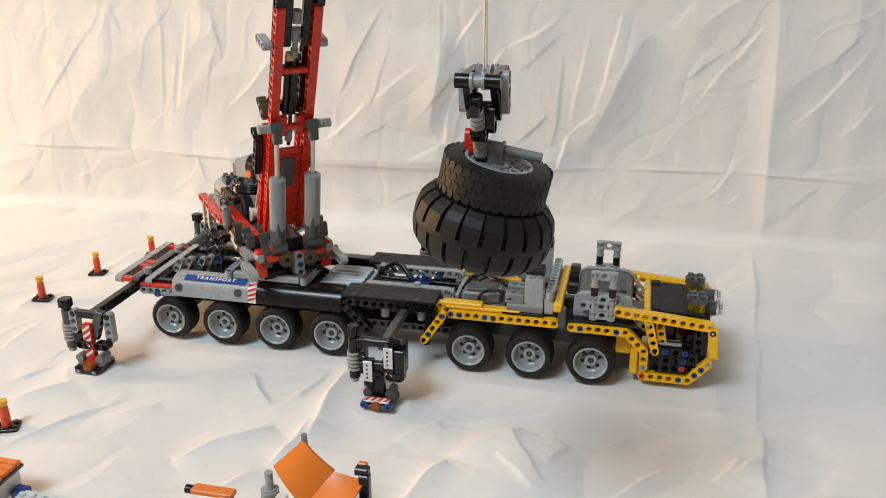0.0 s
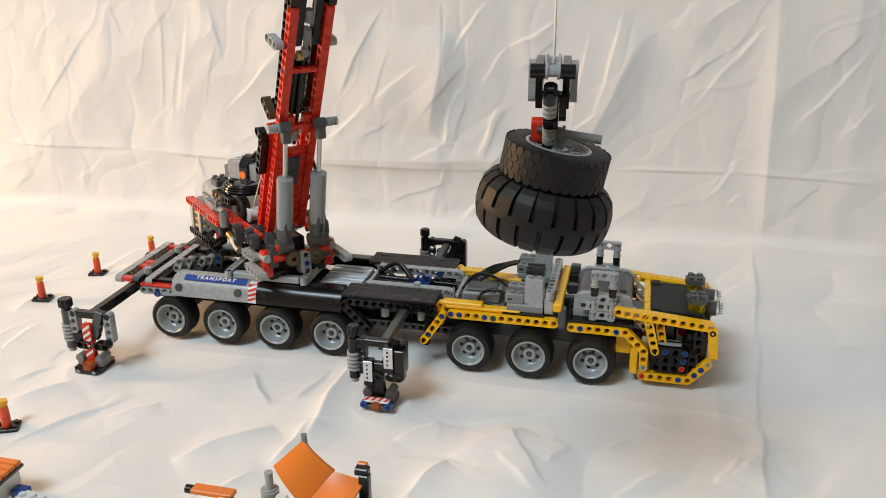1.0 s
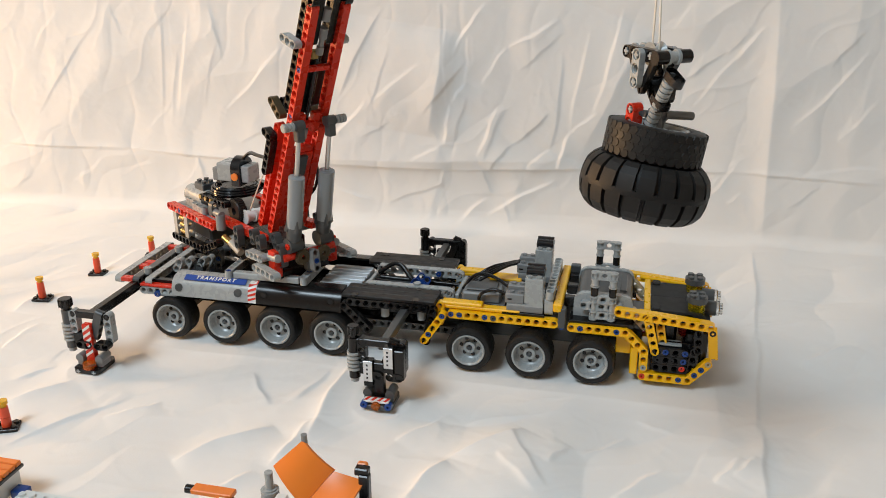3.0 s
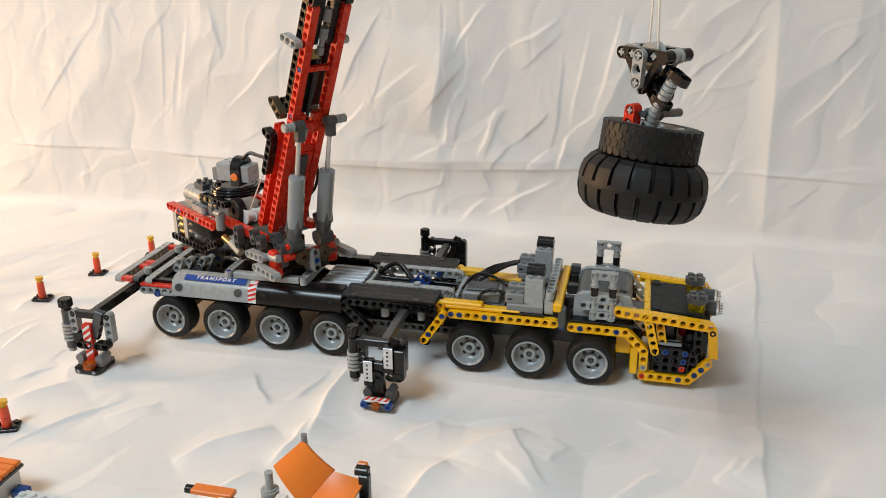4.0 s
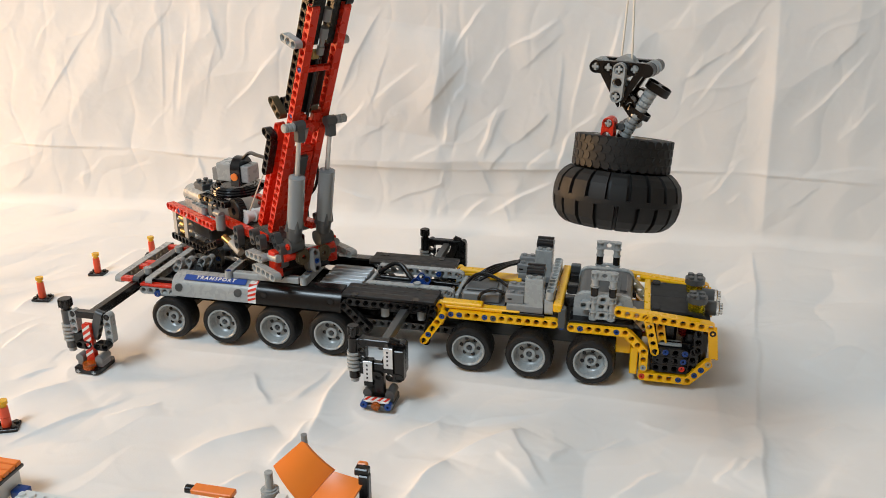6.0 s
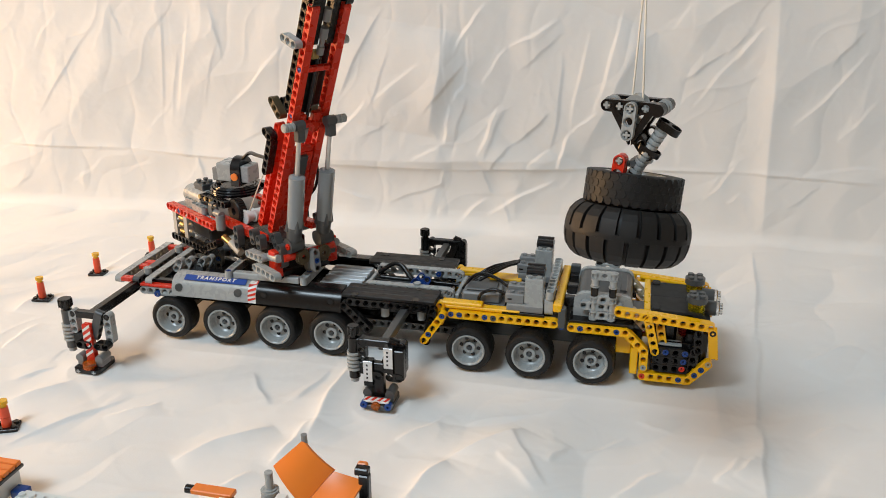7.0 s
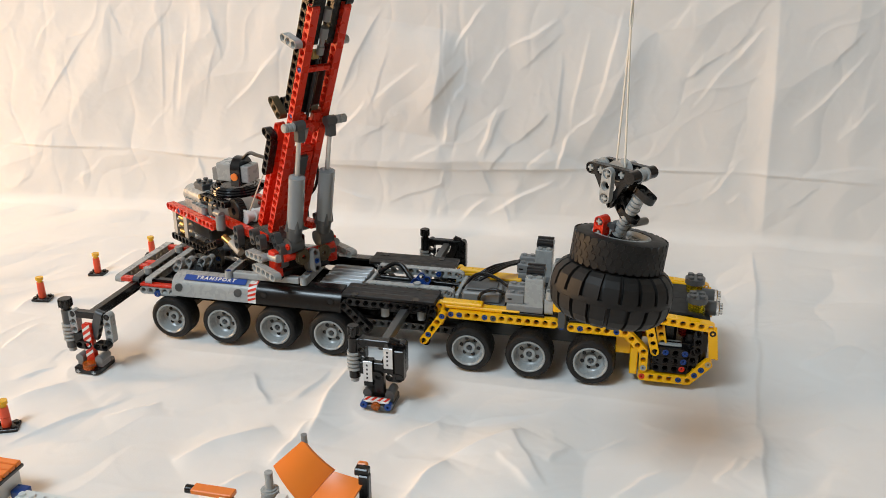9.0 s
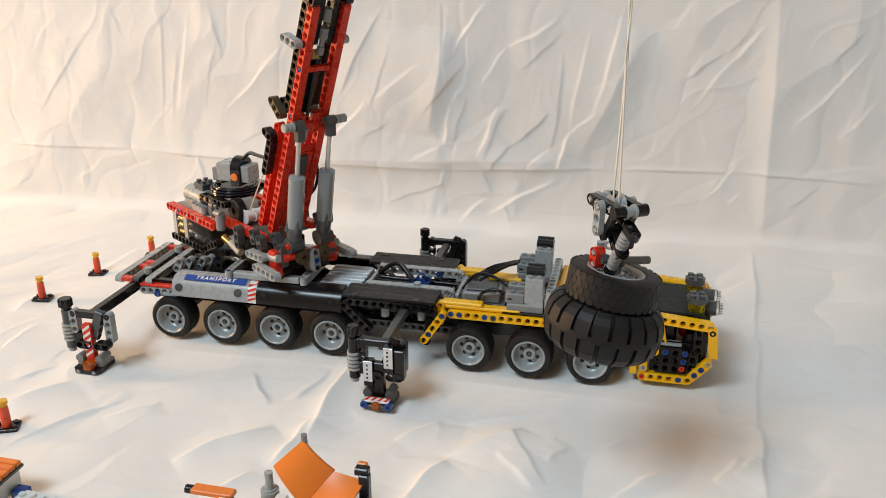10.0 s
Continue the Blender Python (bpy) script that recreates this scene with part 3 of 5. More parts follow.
for y in (3.2, 10.9):
    bar(truck, "tail_pin", GREY, (-4.4, y, 7.2), (-4.4, y, 8.0), 0.5)
for y in (5.2, 10.2):
    for x in (1.0, 2.0):
        beam(truck, 3, DARK, (x, y, 6.2), (0, 0, 1), (0, 1, 0), name="upright")
        pin(truck, (x, y - 0.4, 7.2), (0, -1, 0), BLUE)
beam(truck, 9, DARK, (1.6, 12.0, 7.4), name="inner_beam")
beam(truck, 9, DARK, (1.6, 3.9, 6.9), name="inner_beam")

# frame round the turntable
for y in both(2.4):
    block(truck, "turntable_beam", GREY, (8.1, y - 0.47, 8.17), (16.7, y + 0.47, 9.0), 0.1)
for x in (7.5, 17.3):
    beam(truck, 12, GREY, (x, 2.1, 8.66), (0, 1, 0), (0, 0, 1), name="turntable_beam")
for x, y in ((17.3, 4.1), (7.5, 2.1)):
    pin(truck, (x, y, 9.05), (0, 0, 1), BLUE)
for x in (9.6, 13.0):
    block(truck, "turntable_plate", DARK, (x, 3.0, 7.6), (x + 2, TWO_Y - 3.0, 8.1), 0.06)
bm = bmesh.new()
lathe(bm, [(4.3, -0.5), (4.3, 0.5), (2.2, 0.5), (2.2, -0.5)], 56)
for i in range(56):
    box(bm, (-0.12, -0.4, 4.2), (0.12, 0.4, 4.5), 0.02, Matrix.Rotation(2 * math.pi * i / 56, 4, "Y"))
part("turntable_gear", bm, BLACK, truck, "black toothed turntable ring", frame_of((12.03, YC, 7.4), (1, 0, 0), (0, 0, 1)))
for i, y in enumerate((4.4, 5.5, 6.6, 7.7, 8.8, 9.9)):
    bar(truck, "ribbed_cover", PALE_GLOSS, (18.5, y, 7.25), (23.6, y, 7.25), 0.56, "pale grey glossy ribbed cover")
for y in (3.6, 11.4):
    bar(truck, "ribbed_cover", PALE_GLOSS, (18.5, y, 6.8), (22.9, y, 6.8), 0.45)

# decks with their plank-like tiles
for far in (False, True):
    for k in range(3):
        y0, y1 = 0.55 + 1.18 * k, 0.55 + 1.18 * k + 1.15
        if far:
            y0, y1 = TWO_Y - y1, TWO_Y - y0
        block(truck, "deck_tile", MATT_BLACK, (22.6, y0, 7.75), (33.9, y1, 8.15), 0.05)
    y = TWO_Y - 1.05 if far else 1.05
    beam(truck, 10, BLACK, (23.6, y, 7.2), name="deck_beam")
    beam(truck, 5, BLACK, (22.8, y - 0.05, 6.6), (0.72, 0, -0.7), name="deck_brace")
    beam(truck, 5, BLACK, (33.6, y + 0.05, 6.9), (-0.2, 0, -1), name="deck_brace")
    for x in (24.2, 31.6):
        bar(truck, "deck_peg", BLACK, (x, y - 0.25, 8.0), (x, y - 0.25, 8.2), 0.44)
    for x in (27.5, 32.0):
        bar(truck, "grey_coupling", GREY, (x, y + (-0.9 if far else 0.9), 5.2), (x, y + (-0.9 if far else 0.9), 6.6), 0.5)
    for x in (24.5, 31.2):
        bar(truck, "deck_peg", BLACK, (x, (TWO_Y - 3.9 if far else 3.9), 8.0), (x, (TWO_Y - 3.9 if far else 3.9), 8.19), 0.38)
for y in both(4.75):
    beam(truck, 11, GREY, (24.6, y, 7.75), name="inner_rail")
    beam(truck, 2, GREY, (34.9, y, 7.6), (0, 0, -1), (0, 1, 0), name="rail_end")
for x in (24.0, 35.4):
    block(truck, "rail_end", GREY, (x, 4.6, 7.0), (x + 0.5, TWO_Y - 4.6, 7.6), 0.1)
block(truck, "motor_cover", DARK, (25, 5.4, 6.1), (30, 9.6, 6.9), 0.15)
for x, y, z in ((30.0, 7.4, 7.4), (30.7, 7.4, 7.0), (29.4, 6.8, 6.9)):
    beam(truck, 2, BLUE, (x, y, z), (0.5, 0.3, 0.7), (0, 1, 0), name="blue_connector")
pin(truck, (32.2, 9.8, 7.75), (0, -1, 0), BLUE)
bar(truck, "grey_bush", GREY, (30.7, 5.0, 7.2), (30.7, 5.0, 8.5), 0.45)
for y in (6.3, 8.8):
    bar(truck, "drive_axle", BLACK, (25, y, 7.2), (35, y, 7.0), 0.22)


def cable(parent, name, mat, points, r=0.14):
    cu = bpy.data.curves.new(name, "CURVE")
    cu.dimensions, cu.bevel_depth, cu.bevel_resolution, cu.resolution_u = "3D", r * S, 2, 8
    sp = cu.splines.new("BEZIER")
    sp.bezier_points.add(len(points) - 1)
    for bp, c in zip(sp.bezier_points, points):
        bp.co = Vector(c) * S
        bp.handle_left_type = bp.handle_right_type = "AUTO"
    holder = new(name, cu)
    me = bpy.data.meshes.new_from_object(holder)
    bpy.data.objects.remove(holder)
    me.materials.clear()
    me.materials.append(mat)
    for f in me.polygons:
        f.use_smooth = True
    return part(name, me, mat, parent)


cable(truck, "hose", BLACK, [(24.6, 9.2, 7.6), (27, 9.4, 8.9), (29, 8.2, 7.7), (30, 7.4, 7.1)], 0.3)
cable(truck, "hose", BLACK, [(24.6, 7.6, 7.3), (27.5, 6.6, 7.4), (31, 6.4, 7.2), (34, 6.8, 7.1)], 0.22)

# outriggers
def outrigger(x, y, far, zk, mat, screw_mat, foot_mat, knob_mat, arm_mat):
    d = 1 if far else -1
    arm = block(truck, "outrigger", arm_mat, (x - 0.35, min(y, YC + d * 3), 6.0), (x + 0.55, max(y, YC + d * 3), 6.9), 0.06, "extended outrigger with a screw leg and foot")
    block(arm, "rack", arm_mat, (x - 0.3, min(y + d * -1.5, YC + d * 3), 5.5), (x + 0.3, max(y + d * -1.5, YC + d * 3), 6.0), 0.05)
    housing = zk - 1.2
    beam(arm, 3, mat, (x - 2.1, y, housing), (0, 0, -1), (0, 1, 0), name="bracket")
    beam(arm, 4, mat, (x + 2.4, y, housing), (0, 0, -1), (0, 1, 0), name="bracket")
    beam(arm, 4, DARK if mat is GREY else BLACK, (x + 1.5, y + d * 0.3, housing + 0.3), (-0.35, 0, -1), (1, 0, -0.35), name="bracket")
    block(arm, "crosshead", BLACK, (x - 2.4, y - 0.45, housing - 0.45), (x + 2.6, y + 0.45, housing + 0.35), 0.08)
    block(arm, "crosshead", mat, (x - 3.3, y - 0.4, housing - 0.4), (x - 1.8, y + 0.4, housing + 0.3), 0.08)
    block(arm, "gearbox", BLACK, (x - 2.4, y - 0.5, housing - 3.9), (x - 0.7, y + 0.5, housing - 2.4), 0.1)
    for k in (-1.0, 1.3):
        beam(arm, 2, BLACK, (x + k, y + d * 0.95, housing - 3.4), (1, 0, 0), (0, 1, 0), name="link")
    # screw under its toothed knob
    kr = 0.76 if mat is GREY else 0.62
    bm = bmesh.new()
    rod(bm, (x - 3.1, y, housing - 0.2), (x - 3.1, y, zk + 0.2), 0.42)
    lathe(bm, [(0.86 * kr, -0.38), (0.98 * kr, -0.2), (0.98 * kr, 0.2), (0.86 * kr, 0.38)], 16, frame_of((x - 3.1, y, zk), (1, 0, 0), (0, 0, 1)))
    bmesh.ops.holes_fill(bm, edges=bm.edges[:])
    for k in range(9):
        box(bm, (-0.17 * kr, -0.5, 0.82 * kr), (0.17 * kr, 0.46, 1.08 * kr), 0.05, frame_of((x - 3.1, y, zk), (1, 0, 0), (0, 0, 1)) @ Matrix.Rotation(2 * math.pi * k / 9, 4, "Y"))
    rod(bm, (x - 3.1, y, zk - 0.5), (x - 3.1, y, zk + 0.5), 0.9 * kr, 18)
    part("knob", bm, BLACK, arm, "black toothed rubber knob")
    bm = bmesh.new()
    rod(bm, (x - 3.1, y, housing + 0.3), (x - 3.1, y, housing - 1.4), 0.62)
    part("screw_sleeve", bm, knob_mat, arm)
    bm = bmesh.new()
    for k in range(5):
        rod(bm, (x - 3.1, y, housing - 1.4 - 0.46 * k), (x - 3.1, y, housing - 1.68 - 0.46 * k), 0.8, 18)
    rod(bm, (x - 3.1, y, housing - 1.2), (x - 3.1, y, housing - 3.8), 0.5)
    part("screw", bm, screw_mat, arm, "light grey ribbed screw")
    bm = bmesh.new()
    rod(bm, (x - 3.1, y, housing - 3.5), (x - 3.1, y, housing - 4.5), 0.62)
    part("screw_sleeve", bm, knob_mat, arm)
    bar(arm, "screw_end", screw_mat, (x - 3.1, y, housing - 4.4), (x - 3.1, y, housing - 5.0), 0.45)
    # leg and foot, set a little further out than the housing
    y = y + d * 0.6
    red_leg = mat is GREY
    leg = block(arm, "leg", RED if red_leg else BLACK, (x - 0.55, y + d * 0.2 - 0.4, 0.9), (x + 0.55, y + d * 0.2 + 0.4, 5.7 if red_leg else 5.0), 0.06, "red leg with white warning stripes" if red_leg else "")
    if red_leg:
        for k in range(5):
            bm = bmesh.new()
            z = 1.5 + 0.8 * k
            plate(bm, [(x + dx, y + d * 0.6, z + dz) for dx, dz in ((-0.5, 0), (0.5, 0.75), (0.5, 1.12), (-0.5, 0.37))], (0, d, 0), 0.03)
            part("white_stripe", bm, WHITE, leg)
    else:
        for k, z in ((-1.1, 2.9), (1.2, 4.7)):
            block(arm, "silver_sticker", SILVER, (x + k - 0.5, y + d * 0.96 - 0.02, z), (x + k + 0.5, y + d * 0.96 + 0.02, z + 2.4), 0.02, "dotted silver sticker")
            block(arm, "sticker_backing", BLACK, (x + k - 0.5, y + d * 0.45 - 0.5, z - 0.6), (x + k + 0.5, y + d * 0.45 + 0.5, z + 2.45), 0.05)
            for r in range(4):
                block(arm, "dot", BLACK, (x + k - 0.16, y + d * 1.0 - 0.02, z + 0.35 + 0.5 * r), (x + k + 0.02, y + d * 1.0 + 0.02, z + 0.55 + 0.5 * r), 0)
    if not red_leg:
        block(arm, "gear_cover", BLACK, (x + 1.75, y - 0.75, housing - 3.7), (x + 2.85, y + 0.35, housing - 0.2), 0.1)
    for k in (-1.25, 1.25):
        bm = bmesh.new()
        rod(bm, (x + k, y + 0.9, 1.45), (x + k, y - 0.9, 1.45), 0.5)
        box(bm, (x + k - 0.4, y - 0.8, 0.5), (x + k + 0.4, y + 0.8, 1.45), 0.05)
        part("foot_joint", bm, MID_GREY if red_leg else foot_mat, arm)
    bm = bmesh.new()
    for k in (-1, 1):
        rod(bm, (x + k * 1.0, y + d * 1.2, 0.02), (x + k * 1.0, y + d * 1.2, 0.55), 0.72)
        rod(bm, (x + k * 1.0, y - d * 1.2, 0.02), (x + k * 1.0, y - d * 1.2, 0.55), 0.72)
    box(bm, (x - 1.05, y - 1.91, 0.025), (x + 1.05, y + 1.91, 0.545), 0.03)
    box(bm, (x - 1.71, y - 1.2, 0.03), (x + 1.71, y + 1.2, 0.54), 0.03)
    part("foot", bm, foot_mat if not red_leg else BLACK, arm)
    if red_leg:
        rodm = bmesh.new()
        rod(rodm, (x + 0.2, y + d * 1.25, 0.55), (x + 0.2, y + d * 1.25, 1.2), 0.75)
        part("orange_lamp", rodm, CLEAR_ORANGE, arm, "clear orange round stud")
        for k in (-0.9, 1.1):
            box_bm = bmesh.new()
            box(box_bm, (x + k - 0.26, y + d * 1.93 - 0.02, 0.2), (x + k + 0.26, y + d * 1.93 + 0.02, 0.36), 0)
            box(box_bm, (x + k - 0.08, y + d * 1.935 - 0.02, 0.05), (x + k + 0.08, y + d * 1.935 + 0.02, 0.5), 0)
            part("axle_end", box_bm, GREY, arm)
    else:
        block(arm, "foot_plate", WHITE, (x - 1.4, y + d * 1.5 - 0.4, 0.9), (x + 1.4, y + d * 1.5 + 0.4, 1.15), 0.03)
        for k in range(4):
            bm = bmesh.new()
            xx = x - 1.35 + 0.72 * k
            plate(bm, [(xx + dx, y + d * 1.5 + dy, 1.15) for dx, dy in ((0, -0.38), (0.32, -0.38), (0.62, 0.38), (0.3, 0.38))], (0, 0, 1), 0.03)
            part("red_stripe", bm, RED, arm)
        for k, m in ((-1.35, BLUE), (1.35, BLUE)):
            pin(arm, (x + k, y + d * 2.0, 0.62), (0, d, 0), m, 0.4, 0.6)
        bar(arm, "orange_lamp", CLEAR_ORANGE, (x, y + d * 1.6, 0.62), (x, y + d * 2.15, 0.62), 0.5, "clear orange round stud")
    return arm


outrigger(-5.2, -8.07, False, 7.77, GREY, GREY, DARK, DARK, BLACK)
outrigger(30.1, -8.07, False, 8.17, BLACK, GREY, DARK, BLACK, DARK)
outrigger(-5.2, 23.4, True, 7.77, GREY, GREY, DARK, DARK, BLACK)
outrigger(30.1, 23.4, True, 8.17, BLACK, GREY, DARK, BLACK, DARK)

# yellow front half
for y in both(2.0):
    d = -1 if y < YC else 1
    o = y
    beam(truck, 13, YELLOW, (35.6, o, 6.38), name="side_beam")
    block(truck, "side_plate", YELLOW, (34.6, min(y, y - d * 1.2), 6.95), (43.6, max(y, y - d * 1.2), 7.35), 0.08)
    block(truck, "side_plate", YELLOW, (34.4, min(y, y - d * 1.2) - 0.02, 7.35), (39.2, max(y, y - d * 1.2) + 0.02, 7.75), 0.1)
    beam(truck, 3, YELLOW, (34.3, o, 7.3), (0, 0, -1), name="side_beam")
    beam(truck, 5, YELLOW, (34.75, o + d * 0.98, 6.45), (-0.55, 0, -0.83), name="side_beam")
    for x in (35.6, 36.6, 39.6):
        pin(truck, (x, o + d * 0.36, 6.38), (0, d, 0), BLUE)
    pin(truck, (40.6, o + d * 0.45, 6.38), (0, d, 0), DARK)
    pin(truck, (34.75, o + d * 1.34, 6.45), (0, d, 0), BLUE)
    pin(truck, (33.1, o + d * 1.34, 3.96), (0, d, 0), BLUE)
    block(truck, "upright", DARK, (48.0, y - 0.45, 5.9), (48.9, y + 0.45, 8.4), 0.1)
    pin(truck, (48.45, o + d * 0.36, 6.1), (0, d, 0), BLUE)
    beam(truck, 7, YELLOW, (49.55, o, 6.15), name="wing_beam")
    beam(truck, 4, YELLOW, (55.6, o - d * 0.02, 6.15), (0.72, 0, -0.70), name="wing_beam", thick=0.9)
    beam(truck, 3, YELLOW, (57.75, o, 4.05), (0.02, 0, -1), name="wing_beam")
    for x, m in ((50.55, BLUE), (54.6, BLUE)):
        pin(truck, (x, o + d * 0.36, 6.15), (0, d, 0), m)
    # bumper, corner and front post
    beam(truck, 6, YELLOW, (57.75, o + d * 0.02, 1.0), name="bumper_beam")
    beam(truck, 4, YELLOW, (62.75, o, 1.0), (0.66, 0, 0.75), name="bumper_beam", thick=0.9)
    for k, m in ((1, BLUE), (2, BLUE), (3, TAN)):
        pin(truck, (62.75 + 0.66 * k, o + d * 0.36, 1.0 + 0.75 * k), (0, d, 0), m)
    pin(truck, (61.75, o + d * 0.36, 1.0), (0, d, 0), BLUE)
    pin(truck, (57.75, o + d * 0.38, 1.0), (0, d, 0), RED)
    pin(truck, (57.8, o + d * 0.36, 2.05), (0, d, 0), GREY)
    beam(truck, 4, YELLOW, (64.85, o, 7.2), (0.12, 0, -0.99), (1, 0, 0.12), name="front_post")
    pin(truck, (64.85, o + d * 0.42, 7.1), (0, d, 0), BLACK, 0.36)
    pin(truck, (65.2, o + d * 0.36, 4.25), (0, d, 0), BLUE)
    beam(truck, 11, YELLOW, (54.65, o, 8.55), (1, 0, -0.085), name="roof_beam")
    block(truck, "roof_edge", YELLOW, (56.8, min(y, y - d * 0.9), 8.42), (64.6, max(y, y - d * 0.9), 8.75), 0.08, m=pose(0, 0, 0) @ Matrix.Translation(st(57, y, 8.5)) @ pose(0, 0, 0, 0, 4.9, 0) @ Matrix.Translation(-st(57, y, 8.5)))
    beam(truck, 5, YELLOW, (57.9, o + d * 0.05, 8.0), (0.26, 0, -0.97), name="door_post", thick=0.5)
    beam(truck, 3, YELLOW, (59.3, o - d * 1.0, 6.9), (0.2, 0, -1), name="door_post")
    block(truck, "door_sill", GREY, (59.1, min(o - d * 0.3, o - d * 1.6), 4.75), (61.8, max(o - d * 0.3, o - d * 1.6), 4.95), 0.04)
    for x, z, m in ((60.1, 4.2, BLUE), (62.2, 4.2, BLUE), (62.1, 3.2, BLUE), (62.0, 2.3, RED), (59.3, 3.2, BLACK), (60.8, 3.2, BLACK)):
        pin(truck, (x, o + d * 0.22, z), (0, d, 0), m, 0.34)
    for z, n in ((4.2, 4), (3.2, 4), (2.2, 4)):
        beam(truck, n, BLACK, (59.2, o - d * 0.2, z), name="cab_beam")
    beam(truck, 3, BLACK, (63.4, o - d * 0.15, 6.8), (0.05, 0, -1), name="cab_beam")
    beam(truck, 4, BLACK, (63.2, o - d * 0.5, 4.4), (-0.1, 0, -1), name="cab_beam")
    block(truck, "fuel_tank", YELLOW, (56.3, min(y, y - d * 1.6), 0.9), (57.15, max(y, y - d * 1.6), 4.2), 0.1)
    block(truck, "fuel_tank", YELLOW, (54.6, min(y - d * 1.0, y - d * 2.6), 2.9), (56.3, max(y - d * 1.0, y - d * 2.6), 5.3), 0.1)
    block(truck, "side_plate", BLACK, (49.2, min(y, y - d * 2.5), 6.5), (56.5, max(y, y - d * 2.5), 6.95), 0.05)
    beam(truck, 3, TAN, (56.2, y - d * 1.5, 8.0), (0.55, 0, -0.6), name="strut")
for y in both(3.0):
    block(truck, "cab_side", BLACK, (58.7, y - 0.2, 1.6), (63.6, y + 0.2, 5.0), 0.08)
block(truck, "cab_floor", BLACK, (58.6, 2.6, 1.0), (63.4, TWO_Y - 2.6, 1.7), 0.1)
block(truck, "cab_block", BLACK, (58.8, 3.2, 1.7), (62.6, TWO_Y - 3.2, 4.4), 0.15)
block(truck, "cab_back", BLACK, (58.4, 3.2, 3.0), (58.9, TWO_Y - 3.2, 8.1), 0.1)
block(truck, "seat", BLACK, (59.6, 3.8, 4.4), (61.2, 6.6, 6.9), 0.3)
block(truck, "seat", BLACK, (59.6, 8.6, 4.4), (61.2, 11.4, 6.9), 0.3)
bar(truck, "tail_lamp", CLEAR_RED, (62.0, 4.6, 5.6), (62.0, 5.4, 5.6), 0.6, "dark red clear plastic stud")
block(truck, "dashboard", BLACK, (62.2, 3.2, 4.4), (63.6, TWO_Y - 3.2, 6.2), 0.2)
block(truck, "front_grille", BLACK, (63.8, 2.7, 1.6), (64.6, TWO_Y - 2.7, 6.6), 0.15)
block(truck, "bumper_beam", YELLOW, (62.4, 2.6, 0.75), (63.1, TWO_Y - 2.6, 1.4), 0.1)
for y0, y1 in ((3.5, 7.58), (7.6, 11.7)):
    block(truck, "roof_tile", MATT_DARK, (58.15, y0, 8.15), (62.6, y1, 8.45), 0.04)
bm = bmesh.new()
prism(bm, [(62.6, 8.15), (62.6, 8.42), (63.6, 8.3), (64.7, 7.5), (64.7, 7.1)], 3.4, TWO_Y - 3.4)
part("roof_slope", bm, MATT_DARK, truck)
block(truck, "roof_edge", YELLOW, (57.4, 3.2, 8.1), (58.1, TWO_Y - 3.2, 8.62), 0.08)
for y in (3.9, 11.2):
    block(truck, "hinge", MATT_DARK, (58.3, y - 0.5, 8.4), (59.2, y + 0.5, 8.75), 0.12)

# cross beams behind the cab
block(truck, "cross_beam", YELLOW, (47.4, 1.5, 7.9), (48.4, TWO_Y - 1.5, 8.9), 0.14)
beam(truck, 11, GREY, (46.92, 2.5, 9.55), (0, 1, 0), (0, 0, 1), name="cross_beam")
for y in both(2.6):
    beam(truck, 2, GREY, (46.85, y, 8.6), (0, 0, -1), (1, 0, 0), name="upright")
for y in (5.0, 8.6, 11.8):
    block(truck, "cross_link", BLACK, (48.4, y - 0.5, 7.4), (50.4, y + 0.5, 8.6), 0.1)
block(truck, "upright", DARK, (48.4, 12.7, 7.6), (49.6, 13.6, 9.3), 0.1)

# engine housing
def engine_outline(grow):
    out = [(49.7 - grow, 6.9), (49.7 - grow, 8.7)]
    out += [(50.85 - (1.15 + grow) * math.cos(a), 8.7 + (1.0 + grow) * math.sin(a)) for a in (0.3, 0.6, 0.9, 1.2, 1.57)]
    out += [(54.9 + (1.15 + grow) * math.sin(a), 8.7 + (1.0 + grow) * math.cos(a)) for a in (0, 0.4, 0.8, 1.2)]
    return out + [(56.05 + grow, 8.5), (56.05 + grow, 6.9)]


bm = bmesh.new()
prism(bm, engine_outline(0.0), 4.1, TWO_Y - 4.1)
engine = part("engine_housing", bm, DARK, truck, "rounded dark grey engine housing")
for y in both(3.75):
    bm = bmesh.new()
    prism(bm, engine_outline(0.13), y - 0.37, y + 0.37)
    part("end_plate", bm, GREY, engine, "light grey end plate")
block(truck, "engine_cap", DARK, (54.6, 5.0, 8.9), (55.4, 10.2, 9.82), 0.1)
block(truck, "engine_block", DARK, (56.0, 4.0, 6.9), (57.6, 6.6, 8.1), 0.15)
